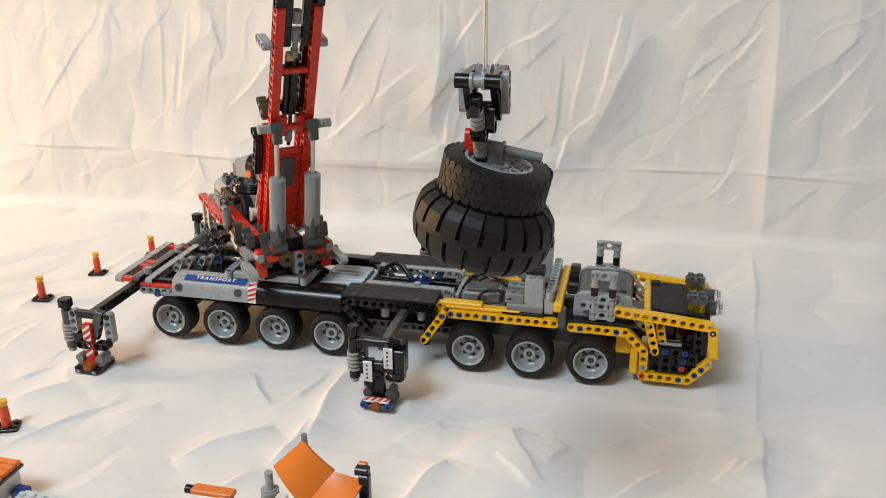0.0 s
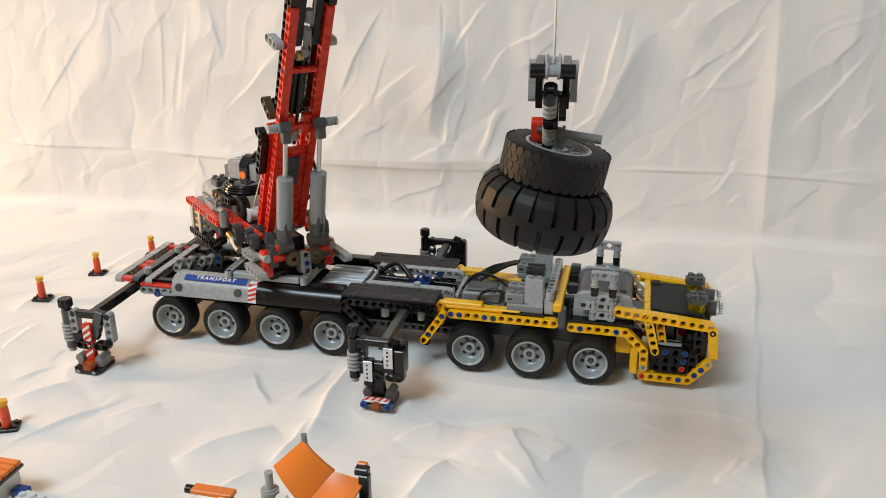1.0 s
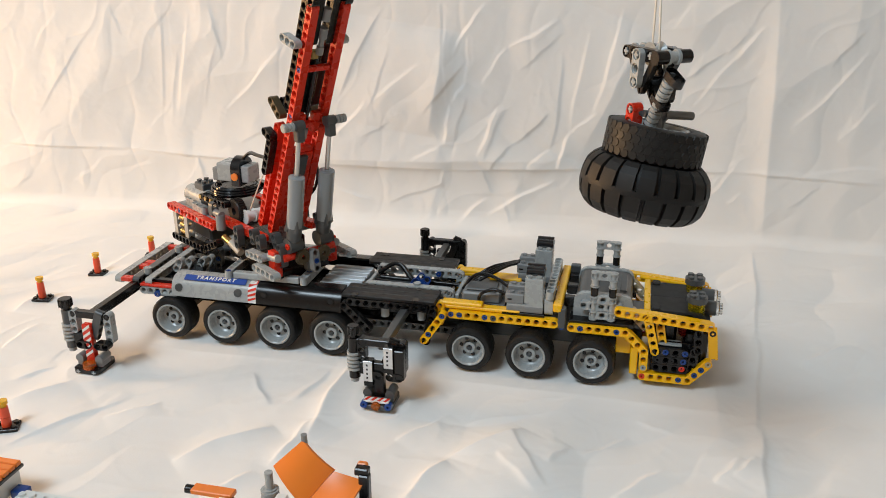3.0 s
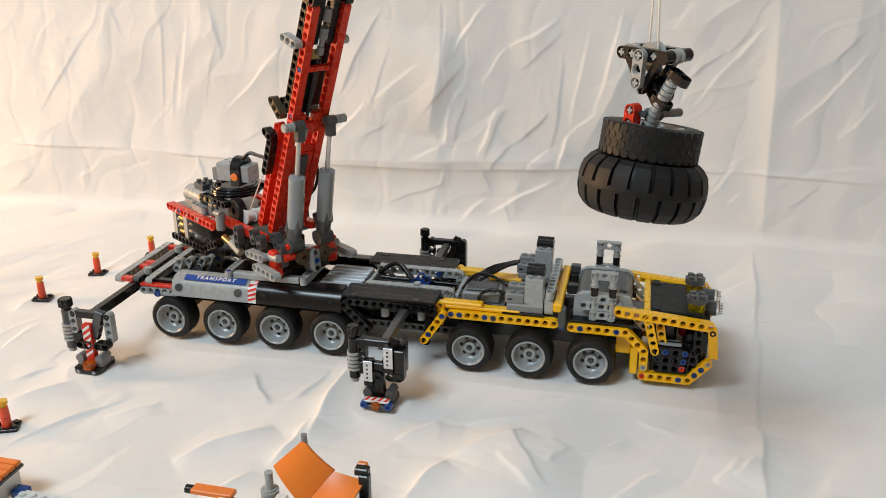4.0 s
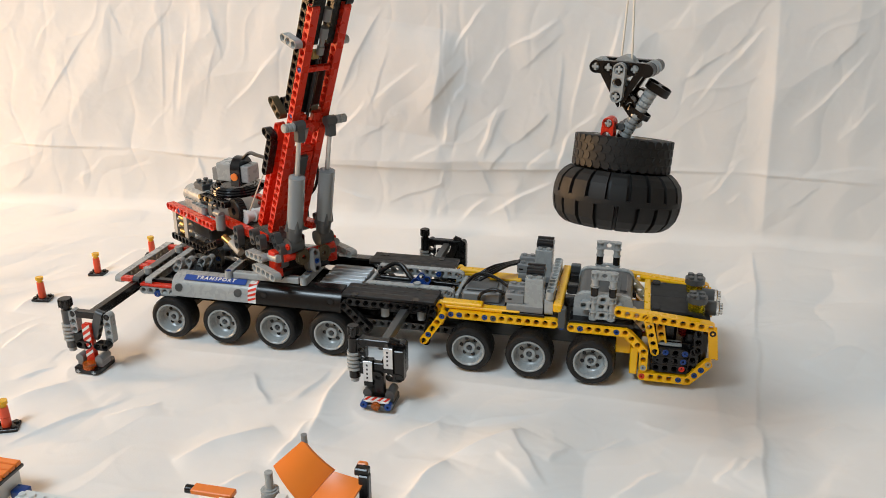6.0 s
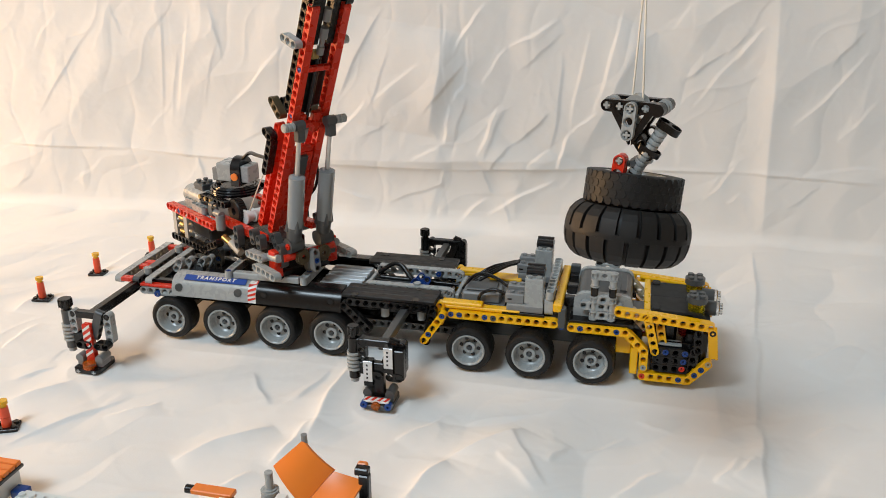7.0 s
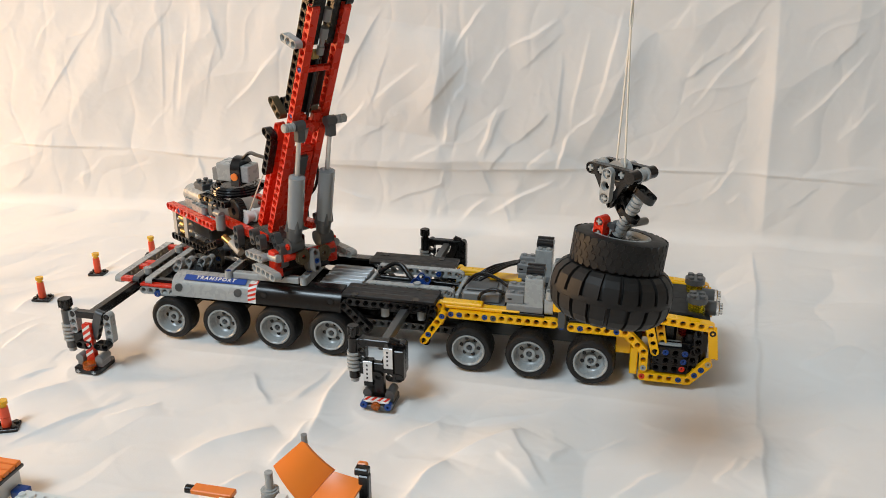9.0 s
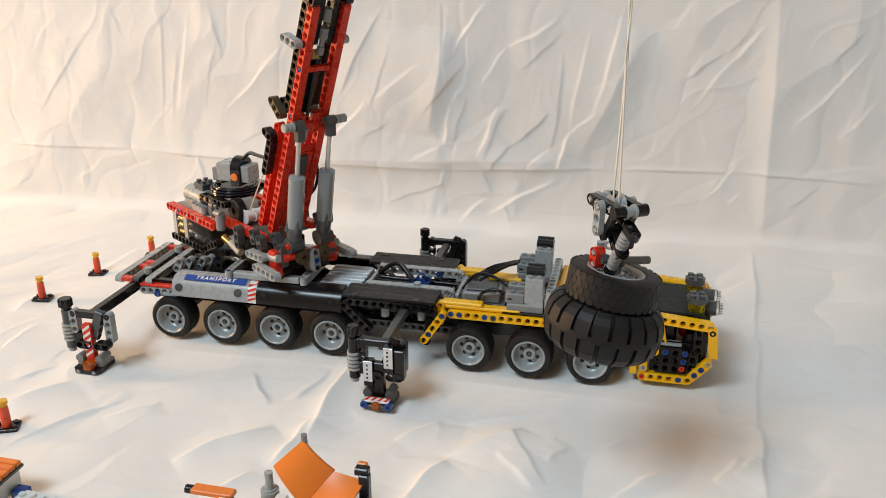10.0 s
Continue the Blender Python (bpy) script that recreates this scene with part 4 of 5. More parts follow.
for y in both(3.0):
    d = -1 if y < YC else 1
    rack = beam(truck, 5, GREY, (50.7, y, 8.6), name="pipe_rack", label="light grey exhaust rack with black sleeves")
    back = rack.matrix_basis.inverted()

    def on_rack(x, z, dy=0.0):
        return tuple(back @ st(x, y + d * dy, z) / S)

    for x in (51.85, 53.85):
        bar(rack, "pipe", GREY, on_rack(x, 7.0, 0.3), on_rack(x, 12.75, 0.3), 0.3)
        bar(rack, "sleeve", BLACK, on_rack(x, 9.95, 0.3), on_rack(x, 10.95, 0.3), 0.42)
        bar(rack, "collar", GREY, on_rack(x, 11.2, 0.3), on_rack(x, 11.85, 0.3), 0.4)
        for z in (7.1, 8.05, 9.2, 9.8, 11.08, 11.9, 12.75):
            bar(rack, "flange", GREY, on_rack(x, z - 0.07, 0.3), on_rack(x, z + 0.07, 0.3), 0.5)
    for z in (7.6, 9.5, 12.4):
        beam(rack, 3, GREY, on_rack(51.85, z, 0.3), name="rack_link", thick=0.6)

# beacons and headlamps
for y in (4.9, 10.3):
    beacon = new("beacon")
    beacon.parent = truck
    tagged(beacon, "clear yellow beacon with a dark grey studded cap")
    beacon.location = st(63.1, y, 8.35)
    bm = bmesh.new()
    lathe(bm, [(0.95, 0), (0.95, 1.0), (0.7, 1.0), (0.7, 0)], 20, frame_of((0, 0, 0), (1, 0, 0), (0, 0, 1)))
    for k in range(4):
        a = math.pi / 4 + math.pi / 2 * k
        rod(bm, (0.85 * math.cos(a), 0.85 * math.sin(a), -0.3), (0.85 * math.cos(a), 0.85 * math.sin(a), 1.0), 0.3, 12)
    part("lens", bm, CLEAR_YELLOW, beacon, "clear yellow lens")
    bm = bmesh.new()
    rod(bm, (0, 0, 1.0), (0, 0, 1.65), 1.15, 24)
    for k in range(4):
        a = math.pi / 4 + math.pi / 2 * k
        rod(bm, (0.72 * math.cos(a), 0.72 * math.sin(a), 1.6), (0.72 * math.cos(a), 0.72 * math.sin(a), 1.95), 0.36, 12)
    part("cap", bm, DARK, beacon)
for y in (5.9, 9.3):
    lamp = new("headlamp")
    lamp.parent = truck
    tagged(lamp, "dark grey headlamp with a clear lens")
    lamp.location = st(64.5, y, 8.25)
    bm = bmesh.new()
    rod(bm, (-0.6, 0, 0), (0.8, 0, 0), 0.85, 24)
    box(bm, (-1.4, -0.7, -0.8), (0.0, 0.7, 0.6), 0.1)
    part("lamp_body", bm, DARK, lamp)
    bm = bmesh.new()
    rod(bm, (0.8, 0, 0), (1.15, 0, 0), 0.8, 24)
    for k in range(4):
        a = math.pi / 4 + math.pi / 2 * k
        rod(bm, (1.15, 0.45 * math.cos(a), 0.45 * math.sin(a)), (1.5, 0.45 * math.cos(a), 0.45 * math.sin(a)), 0.25, 10)
    part("lens", bm, CLEAR, lamp, "clear lens")

# motors, switches and wires
block(truck, "battery_box", DARK, (36.2, 3.6, 6.6), (43.0, 11.4, 7.2), 0.1)
block(truck, "motor", MID_GREY, (36.4, 4.0, 7.1), (41.0, 7.2, 8.3), 0.2)
block(truck, "motor_lid", DARK, (36.8, 4.5, 8.3), (40.4, 6.9, 8.6), 0.1)
block(truck, "battery_box", BLACK, (41.5, 2.0, 6.6), (46.4, TWO_Y - 2.0, 7.2), 0.05)
for y in (2.2, 11.4):
    z = 7.2
    sw = block(truck, "switch_box", MID_GREY, (42.0, y, z), (46.2, y + 2.9, z + 0.75), 0.06, "grey switch box with studs and a dark dome")
    bm = bmesh.new()
    prism(bm, [(42.05, z + 0.75), (42.05, z + 0.95), (44.1, z + 0.95), (45.0, z + 1.35), (46.2, z + 1.35), (46.2, z + 0.75)], y + 0.01, y + 2.9)
    part("ledge", bm, GREY, sw)
    block(sw, "tower", GREY, (44.05, y + 0.03, z + 1.1), (46.15, y + 2.2, z + 4.2), 0.06)
    for x in (44.55, 45.6):
        bar(sw, "stud", GREY, (x, y + 0.5, z + 4.2), (x, y + 0.5, z + 4.42), 0.32)
    block(sw, "dome_rim", DARK, (44.05, y + 1.0, z + 4.2), (46.15, y + 2.9, z + 4.75), 0.08)
    bm = bmesh.new()
    rod(bm, (44.1, y + 1.45, z + 4.65), (46.1, y + 1.45, z + 4.65), 0.5, 20)
    rod(bm, (44.1, y + 2.2, z + 4.8), (46.1, y + 2.2, z + 4.8), 0.5, 20)
    part("dome", bm, GLOSS_BLACK, sw, "glossy black dome")
    for k in (0, 1):
        block(sw, "connector", MID_GREY, (41.8 + 0.12 * k, y + 0.15 + 1.35 * k, z + 0.95), (44.0, y + 1.45 + 1.35 * k, z + 2.1 + 0.5 * k), 0.1)
        for x in (42.5, 43.5):
            bar(sw, "stud", MID_GREY, (x, y + 0.8 + 1.35 * k, z + 2.1 + 0.5 * k), (x, y + 0.8 + 1.35 * k, z + 2.3 + 0.5 * k), 0.32)
        # a black bar laid on for the dark of the connector's slot
        block(sw, "slot_shade", BLACK, (42.1, y + 0.1 + 1.35 * k, z + 1.4), (42.6, y + 0.2 + 1.35 * k, z + 1.55), 0)
cable(truck, "wire", BLACK, [(42, 3.2, 8.9), (39.8, 3.4, 9.1), (38.6, 3.4, 7.6), (40, 3.2, 7.2), (42.5, 3.4, 7.1)], 0.2)
cable(truck, "wire", BLACK, [(36, 6.5, 7.6), (37.5, 6.8, 9.4), (39.5, 6.2, 9.7), (41.9, 4.4, 9.3)], 0.2)
for k in range(4):
    cable(truck, "wire", BLACK, [(36.2, 7.4 + 0.5 * k, 7.3), (38.5, 8.3 + 0.4 * k, 8.6 + 0.2 * k), (40.8, 10.4 + 0.4 * k, 9.4), (42.0, 12.2 + 0.3 * k, 9.2)], 0.18)
block(truck, "side_plate", YELLOW, (38.5, 10.8, 6.9), (42.5, 12.6, 7.5), 0.08)

# ---- the slewing crane, in its own space: x forward along the boom, z up ----
bm = bmesh.new()
lathe(bm, [(4.0, -0.4), (4.0, 0.4), (1.5, 0.4), (1.5, -0.4)], 40, frame_of((0, 0, 8.4), (1, 0, 0), (0, 0, 1)))
sup = part("superstructure", bm, BLACK, truck, "red and grey slewing crane with a raised telescopic boom")
LEAN = Vector((0.385, 0, 0.923)).normalized()     # the way the boom points
BACK = Vector((-LEAN.z, 0, LEAN.x))                # from its front face to its back


def on_boom(along, v, back):
    """A place on the boom: along it from the height of the rams' heads, sideways, and behind its front face."""
    p0 = Vector((8.4, 0, 28.0)) + LEAN * along + BACK * back
    return (p0.x, v, p0.z)


ACROSS = (0, 1, 0)
# lower boom section: side beams in two rows, front and back plates
for v in (-2.0, 2.0):
    beam(sup, 15, RED, on_boom(-15.3, v, 0.5), LEAN, ACROSS, name="boom_beam")
    beam(sup, 15, RED, on_boom(-15.8, v * 1.02, 2.6), LEAN, ACROSS, name="boom_beam")
    beam(sup, 15, RED, on_boom(-0.3, v, 0.5), LEAN, ACROSS, name="boom_beam")
    beam(sup, 5, BLACK, on_boom(-7.6, v * 1.5, 2.3), LEAN, ACROSS, name="boom_brace")
    beam(sup, 2, BLACK, on_boom(-3.0, v * 1.5, 2.5), tuple(LEAN * 0.15 + BACK), ACROSS, name="boom_brace")
    beam(sup, 3, GREY, on_boom(9.5, v * 1.52, 0.9), tuple(BACK - LEAN * 0.1), ACROSS, name="boom_stop", label="light grey three-hole beam")
    beam(sup, 3, BRONZE, on_boom(-0.2, v * 1.1, 2.5), tuple(BACK + LEAN * 0.45), ACROSS, name="boom_stop")
    beam(sup, 2, BLACK, on_boom(0.2, v * 0.6, 2.8), tuple(BACK + LEAN * 0.9), ACROSS, name="boom_stop")
    for k, m in ((1.0, BLUE), (6.5, BLUE)):
        pin(sup, on_boom(k, v + (0.36 if v > 0 else -0.36), 0.5), (0, 1 if v > 0 else -1, 0), m)
    # second section slides inside, black
    beam(sup, 15, BLACK, on_boom(1.2, v * 0.8, 2.05), LEAN, ACROSS, name="inner_boom_beam")
    beam(sup, 15, BLACK, on_boom(16.2, v * 0.8, 2.05), LEAN, ACROSS, name="inner_boom_beam")
    beam(sup, 15, BLACK, on_boom(14.4, v * 1.05, 0.45), LEAN, ACROSS, name="inner_boom_beam")
    beam(sup, 15, BLACK, on_boom(31.2, v * 0.8, 2.05), LEAN, ACROSS, name="inner_boom_beam")
    # third section, red again, out to the head
    for k in range(4):
        beam(sup, 15, RED, on_boom(46.2 + 15 * k, v * 0.6, 1.6), LEAN, ACROSS, name="outer_boom_beam")


def boom_block(name, mat, a0, a1, v0, v1, b0, b1, bevel=0.08, label=""):
    m = Matrix((BACK * -1, Vector((0, 1, 0)), LEAN)).transposed().to_4x4()
    m.translation = Vector(on_boom(0, 0, 0)) * S
    return block(sup, name, mat, (-b1, v0, a0), (-b0, v1, a1), bevel, label, m)


boom_block("boom_plate", RED, -15.0, -4.4, -1.5, 1.5, 0.15, 0.9)
boom_block("boom_plate", RED, -1.6, 0.9, -1.5, -0.5, 0.1, 0.9)
boom_block("boom_plate", RED, -1.6, 0.9, 0.5, 1.5, 0.1, 0.9)
boom_block("boom_plate", RED, -4.4, -3.6, -1.5, 1.5, 0.3, 0.9)
boom_block("boom_plate", RED, -0.7, -0.1, -1.5, 1.5, -0.15, 0.6)
boom_block("boom_cross", RED, 6.3, 6.9, -1.5, 1.5, 0.2, 0.8)
boom_block("boom_insert", DARK, -8.6, -4.6, -0.9, 0.6, -0.25, 0.4)
boom_block("inner_boom_plate", BLACK, 0.5, 8.0, -0.75, 0.75, 1.1, 1.7)
boom_block("inner_boom_plate", BLACK, 9.4, 44.0, -1.45, -0.55, 0.5, 1.2)
boom_block("inner_boom_plate", BLACK, 9.4, 44.0, 0.55, 1.45, 0.5, 1.2)
boom_block("outer_boom_plate", BLACK, 44.0, 106.0, -0.8, 0.8, 1.2, 2.0)
boom_block("gold_block", BRASS, 7.6, 8.6, -0.9, 0.0, 0.6, 1.2)
# universal joint of the drive shaft
for k, (a0, a1, r) in enumerate(((-2.4, -1.0, 0.42), (8.3, 9.2, 0.42), (9.2, 10.2, 0.3), (10.2, 11.4, 0.5), (12.2, 13.6, 0.45))):
    bar(sup, "shaft", MID_GREY, on_boom(a0, -0.15, 0.5), on_boom(a1, -0.15, 0.5), r)
bar(sup, "shaft", BLACK, on_boom(-3.2, 0, 0.7), on_boom(9, 0, 0.9), 0.22)
for k in range(4):
    beam(sup, 3, BLACK, on_boom(0.9 + 4.5 * k, -1, 2.6), ACROSS, tuple(BACK), name="inner_boom_tie")

# head of the boom with its pulley
TIP = Vector((49.6, 0, 124.0))
head = on_boom(104.6, 0, 1.2)
for v in (-1.6, 1.6):
    beam(sup, 5, BLACK, (head[0], v, head[2]), (1, 0, 0.1), ACROSS, name="boom_head")
bm = bmesh.new()
lathe(bm, [(0.9, -0.4), (0.6, -0.1), (0.6, 0.1), (0.9, 0.4), (0.3, 0.4), (0.3, -0.4)], 24, pose(TIP.x * S, 0, (TIP.z + 0.6) * S))
part("pulley", bm, GREY, sup)
bar(sup, "pulley_axle", BLACK, (TIP.x, -2, TIP.z + 0.6), (TIP.x, 2, TIP.z + 0.6), 0.28)

# lifting rams
for v in (-2.1, 2.1):
    foot, neck, top = Vector((6.55, v, 13.2)), Vector((8.2, v, 21.9)), Vector((9.3, v, 27.6))
    axis = (neck - foot).normalized()
    bm = bmesh.new()
    m = frame_of(tuple(foot + axis * 2.3), axis.orthogonal(), axis)
    tall = (neck - foot).length - 2.3
    ring = [[bm.verts.new(m @ st(0.95 * math.cos(2 * math.pi * k / 36), h, 0.95 * math.sin(2 * math.pi * k / 36))) for k in range(36)] for h in (0, tall)]
    bm.faces.new(ring[0])
    bm.faces.new(ring[1][::-1])
    for k in range(36):
        bm.faces.new((ring[0][k], ring[0][(k + 1) % 36], ring[1][(k + 1) % 36], ring[1][k]))
    rod(bm, neck, neck + axis * 0.2, 0.9, 28, 0.6)
    ram = part("ram_cylinder", bm, RAM_GREY, sup, "light grey lifting ram with a metal rod")
    bm = bmesh.new()
    rod(bm, foot + axis * 0.7, foot + axis * 2.5, 0.85, 24, 0.98)
    for k in range(4):
        a = math.pi / 2 * k + 0.5
        o = Matrix.Rotation(a, 3, axis) @ axis.orthogonal().normalized() * 0.86
        rod(bm, foot + axis * 2.0 + o, foot + axis * 3.6 + o, 0.36, 8, 0.1)
    rod(bm, foot + Vector((0, -0.9, 0)), foot + Vector((0, 0.9, 0)), 0.95, 24)
    part("ram_foot", bm, DARK, ram)
    bm = bmesh.new()
    rod(bm, neck, top, 0.27, 18)
    part("ram_rod", bm, CHROME, ram, "bare metal ram rod")
    bm = bmesh.new()
    w = 1 if v > 0 else -1
    box(bm, (top.x - 0.5, v - 0.5, top.z - 1.4), (top.x + 0.5, v + 0.5, top.z + 0.5), 0.12)
    rod(bm, (top.x, v - 0.65, top.z + 0.4), (top.x, v + 0.55, top.z + 0.4), 0.6, 22)
    part("ram_head", bm, DARK, ram)
    bm = bmesh.new()
    rod(bm, (top.x, v + 0.6 * w, top.z + 0.4), (top.x, v + 2.1 * w, top.z + 0.4), 0.36, 18)
    for k in range(3):
        rod(bm, (top.x, v + (0.75 + 0.5 * k) * w, top.z + 0.4), (top.x, v + (1.05 + 0.5 * k) * w, top.z + 0.4), 0.5, 18)
    part("bush", bm, GREY, ram, "light grey ribbed bush")
    pin(sup, (foot.x + 0.2, v + w * 1.0, foot.z), (0, w, 0), RED, 0.4)
    # crown gears and clamps by the foot
    bm = bmesh.new()
    lathe(bm, [(0.8, 0), (0.95, 0.35), (0.6, 0.45), (0.3, 0.45), (0.3, 0)], 20)
    for k in range(20):
        box(bm, (-0.08, 0.1, 0.8), (0.08, 0.5, 1.02), 0.02, Matrix.Rotation(2 * math.pi * k / 20, 4, "Y"))
    part("crown_gear", bm, BRONZE, sup, "", pose(7.4 * S, (v * 0.62) * S, 11.6 * S, 0, 0, 90 if w < 0 else -90))
    beam(sup, 3, DARK, (5.9, v * 1.62, 13.0), (0.1, 0, -1), ACROSS, name="ram_clamp")
    beam(sup, 4, DARK, (4.6, v * 1.55, 14.0), (0.4, 0, -0.9), ACROSS, name="ram_clamp")
    block(sup, "ram_bracket", RED, (4.6, v * 1.9 - 0.55, 9.3), (6.0, v * 1.9 + 0.55, 12.6), 0.1)
    beam(sup, 4, GREY, (1.2, v * 2.35, 11.4), (1, 0, 0.05), ACROSS, name="side_arm")
    bar(sup, "side_arm_end", GREY, (4.2, v * 2.0, 11.6), (6.4, v * 2.0, 11.9), 0.5)
    beam(sup, 5, GREY, (3.7, v * 2.65, 10.5), (1, 0, -0.03), ACROSS, name="side_arm")
    beam(sup, 2, DARK, (2.0, v * 2.2, 14.2), (0.15, 0, -1), ACROSS, name="side_arm")
    beam(sup, 2, DARK, (3.4, v * 2.2, 13.8), (0.1, 0, -1), ACROSS, name="side_arm")
    beam(sup, 3, DARK, (-1.4, v * 2.3, 13.8), (0.0, 0, -1), ACROSS, name="side_arm")
    beam(sup, 13, RED, (-9.6, v * 1.75, 13.3), name="platform_beam")
    block(sup, "platform_edge", RED, (-9.8, v * 1.75 - 0.5, 13.0), (3.0, v * 1.75 + 0.5, 13.75), 0.12)
    # rear side beams of the platform
    beam(sup, 13, RED, (-18.6, v * 2.5, 12.9), name="platform_beam")
    for k in (3, 8):
        pin(sup, (-18.6 + k, v * 2.5 + w * 0.36, 12.9), (0, w, 0), BLUE if k == 3 else GREY)
    beam(sup, 9, BLACK, (-17.6, v * 2.6, 8.9), (1, 0, 0.03), name="counterweight_beam")
    beam(sup, 5, BLACK, (-9.5, v * 2.55, 9.0), (0.9, 0, 0.45), name="counterweight_beam")
    for k in range(3):
        x = -17.0 + 1.5 * k
        if k != 1:
            beam(sup, 4, GEAR_GREY, (x, v * 2.5, 12.4), (0, 0, -1), (1, 0, 0), name="column")
            continue
        bm = bmesh.new()
        for q in range(3):
            rod(bm, (x - 0.6, v * 2.5, 9.9 + 0.95 * q), (x + 0.6, v * 2.5, 9.9 + 0.95 * q), 0.36)
        part("column", bm, BRASS, sup)
    beam(sup, 2, DARK, (-6.8, v * 2.45, 15.6), (0, 0, -1), (1, 0, 0), name="grab_post")
    bar(sup, "grab_post", MID_GREY, (-5.2, v * 2.45, 12.8), (-5.2, v * 2.45, 14.8), 0.6)
    bar(sup, "grab_post", MID_GREY, (-6.8, v * 2.45, 14.8), (-4.8, v * 2.45, 14.8), 0.45)
block(sup, "front_fork", DARK, (6.0, -0.6, 9.4), (7.2, 0.6, 12.0), 0.2)
beam(sup, 3, MID_GREY, (7.6, 0, 12.0), (0.1, 0, -1), (1, 0, 0), name="front_fork")
pin(sup, (8.1, 0, 11.0), (1, 0, 0), BLUE)
bar(sup, "cross_pin", RED, (6.6, -3.6, 11.8), (6.6, 3.6, 11.8), 0.45)
block(sup, "turret_base", BLACK, (-6, -3.8, 8.7), (5.5, 3.8, 9.8), 0.2)
block(sup, "turret_block", BLACK, (-6.5, -2.6, 9.8), (2.0, 2.6, 12.2), 0.2)

# winch deck behind the boom
block(sup, "winch_deck", MID_GREY, (-18.5, -4.4, 12.6), (-8.0, 4.4, 13.2), 0.1)
block(sup, "counterweight", DARK, (-17.5, -3.8, 9.2), (-11.0, 3.8, 12.4), 0.25, "dark grey counterweight block")
for x, v, n in ((-16.6, -3.6, 3), (-13.6, -4.2, 3), (-12.0, -4.3, 2)):
    beam(sup, n, GREY, (x, v, 13.7), (1, 0, 0), (0, 0, 1), name="deck_beam")
bar(sup, "motor", GREY, (-17.8, -2.4, 14.3), (-13.0, -2.4, 14.3), 1.3, "mid grey round motor", 28)
block(sup, "motor_plug", DARK, (-15.8, -3.0, 15.4), (-13.4, -1.0, 16.4), 0.12)
for x in (-15.2, -14.0):
    for v in (-2.5, -1.5):
        bar(sup, "stud", DARK, (x, v, 16.4), (x, v, 16.75), 0.34)
beam(sup, 7, BLACK, (-12.6, -3.4, 15.1), (1, 0, 0.05), ACROSS, name="winch_frame")
beam(sup, 7, BLACK, (-14.0, 3.4, 15.8), (1, 0, 0.08), ACROSS, name="winch_frame")
bm = bmesh.new()
lathe(bm, [(1.35, -0.6), (1.5, -0.4), (1.5, 0.4), (1.35, 0.6), (0.5, 0.6), (0.5, -0.6)], 30)
for k in range(30):
    box(bm, (-0.09, -0.5, 1.42), (0.09, 0.5, 1.64), 0.02, Matrix.Rotation(2 * math.pi * k / 30, 4, "Y"))
part("winch_wheel", bm, RUBBER, sup, "black toothed winch wheel", pose(-5.6 * S, -2.4 * S, 14.6 * S))
bm = bmesh.new()
rod(bm, (-3.8, -2.4, 14.2), (-3.8, 2.4, 14.2), 0.75, 24)
for v in (-2.4, -1.2, 2.4):
    rod(bm, (-3.8, v - 0.1, 14.2), (-3.8, v + 0.1, 14.2), 0.92, 24)
part("winch_drum", bm, WHITE, sup, "white winch drum")
cable(sup, "winch_cord", CORD, [(-3.6, -1.8, 14.9), (-1.9, -1.8, 17.4), (0.4, -1.7, 20.8), (2.6, -1.5, 24.0)], 0.08)
for k, r in enumerate((3.15, 3.3, 3.2, 2.9, 2.5)):
    bm = bmesh.new()
    lathe(bm, [(r + 0.17 * math.cos(a), 0.17 * math.sin(a)) for a in (0, 1.05, 2.1, 3.14, 4.19, 5.24)], 40, frame_of((-10.2 + 0.1 * (k % 2), 0.2, 15.75 + 0.28 * min(k, 3)), (1, 0, 0), (0, 0, 1)))
    part("cable_coil", bm, GLOSS_BLACK, sup, "coiled black cable")
bar(sup, "cable_reel", BLACK, (-10.2, 0.2, 15.6), (-10.2, 0.2, 16.55), 2.9, "", 28)
mot = block(sup, "winch_motor", GREY, (-13.2, -1.4, 18.4), (-11.0, 1.6, 20.8), 0.12, "light grey winch motor with black hood")
block(mot, "motor_side", GREY, (-9.7, -1.2, 18.4), (-8.5, 1.4, 20.6), 0.12)
bm = bmesh.new()
rod(bm, (-11.0, 0.1, 19.9), (-9.7, 0.1, 19.9), 1.7, 24)
box(bm, (-11.02, -1.6, 17.9), (-9.68, 1.8, 19.9), 0.08)
part("hood", bm, GLOSS_BLACK, mot)
mot.matrix_basis = Matrix.Translation(st(1.7 - 11.0, 0.1, -0.9)) @ pose(0, 0, 0, 0, 0, 27) @ Matrix.Translation(st(11.0, -0.1, 0))
bar(mot, "switch", ORANGE, (-10.35, -1.78, 19.2), (-10.35, -1.5, 19.2), 0.5, "small round orange switch")
block(mot, "motor_end", MID_GREY, (-14.1, -1.1, 18.3), (-13.2, 0.9, 20.0), 0.1)
cable(sup, "wire", BLACK, [(-11.3, 0.4, 19.0), (-12.9, -0.6, 18.5), (-13.0, -0.9, 17.1), (-11.7, -1.3, 16.5)], 0.24)
cable(sup, "wire", BLACK, [(-8.0, 0.4, 20.5), (-6.0, 0.2, 21.6), (-3.0, -0.4, 22.0), (2.2, -1.0, 22.4)], 0.24)
cable(sup, "wire", BLACK, [(2.2, 2.6, 24.5), (3.6, 3.6, 22.0), (3.4, 3.8, 19.0), (1.0, 3.2, 16.0)], 0.2)
for x in (-12.6, -11.2, -9.8):
    bar(sup, "brass_stud", BRASS, (x, -4.0, 15.2), (x, -3.6, 15.2), 0.3)
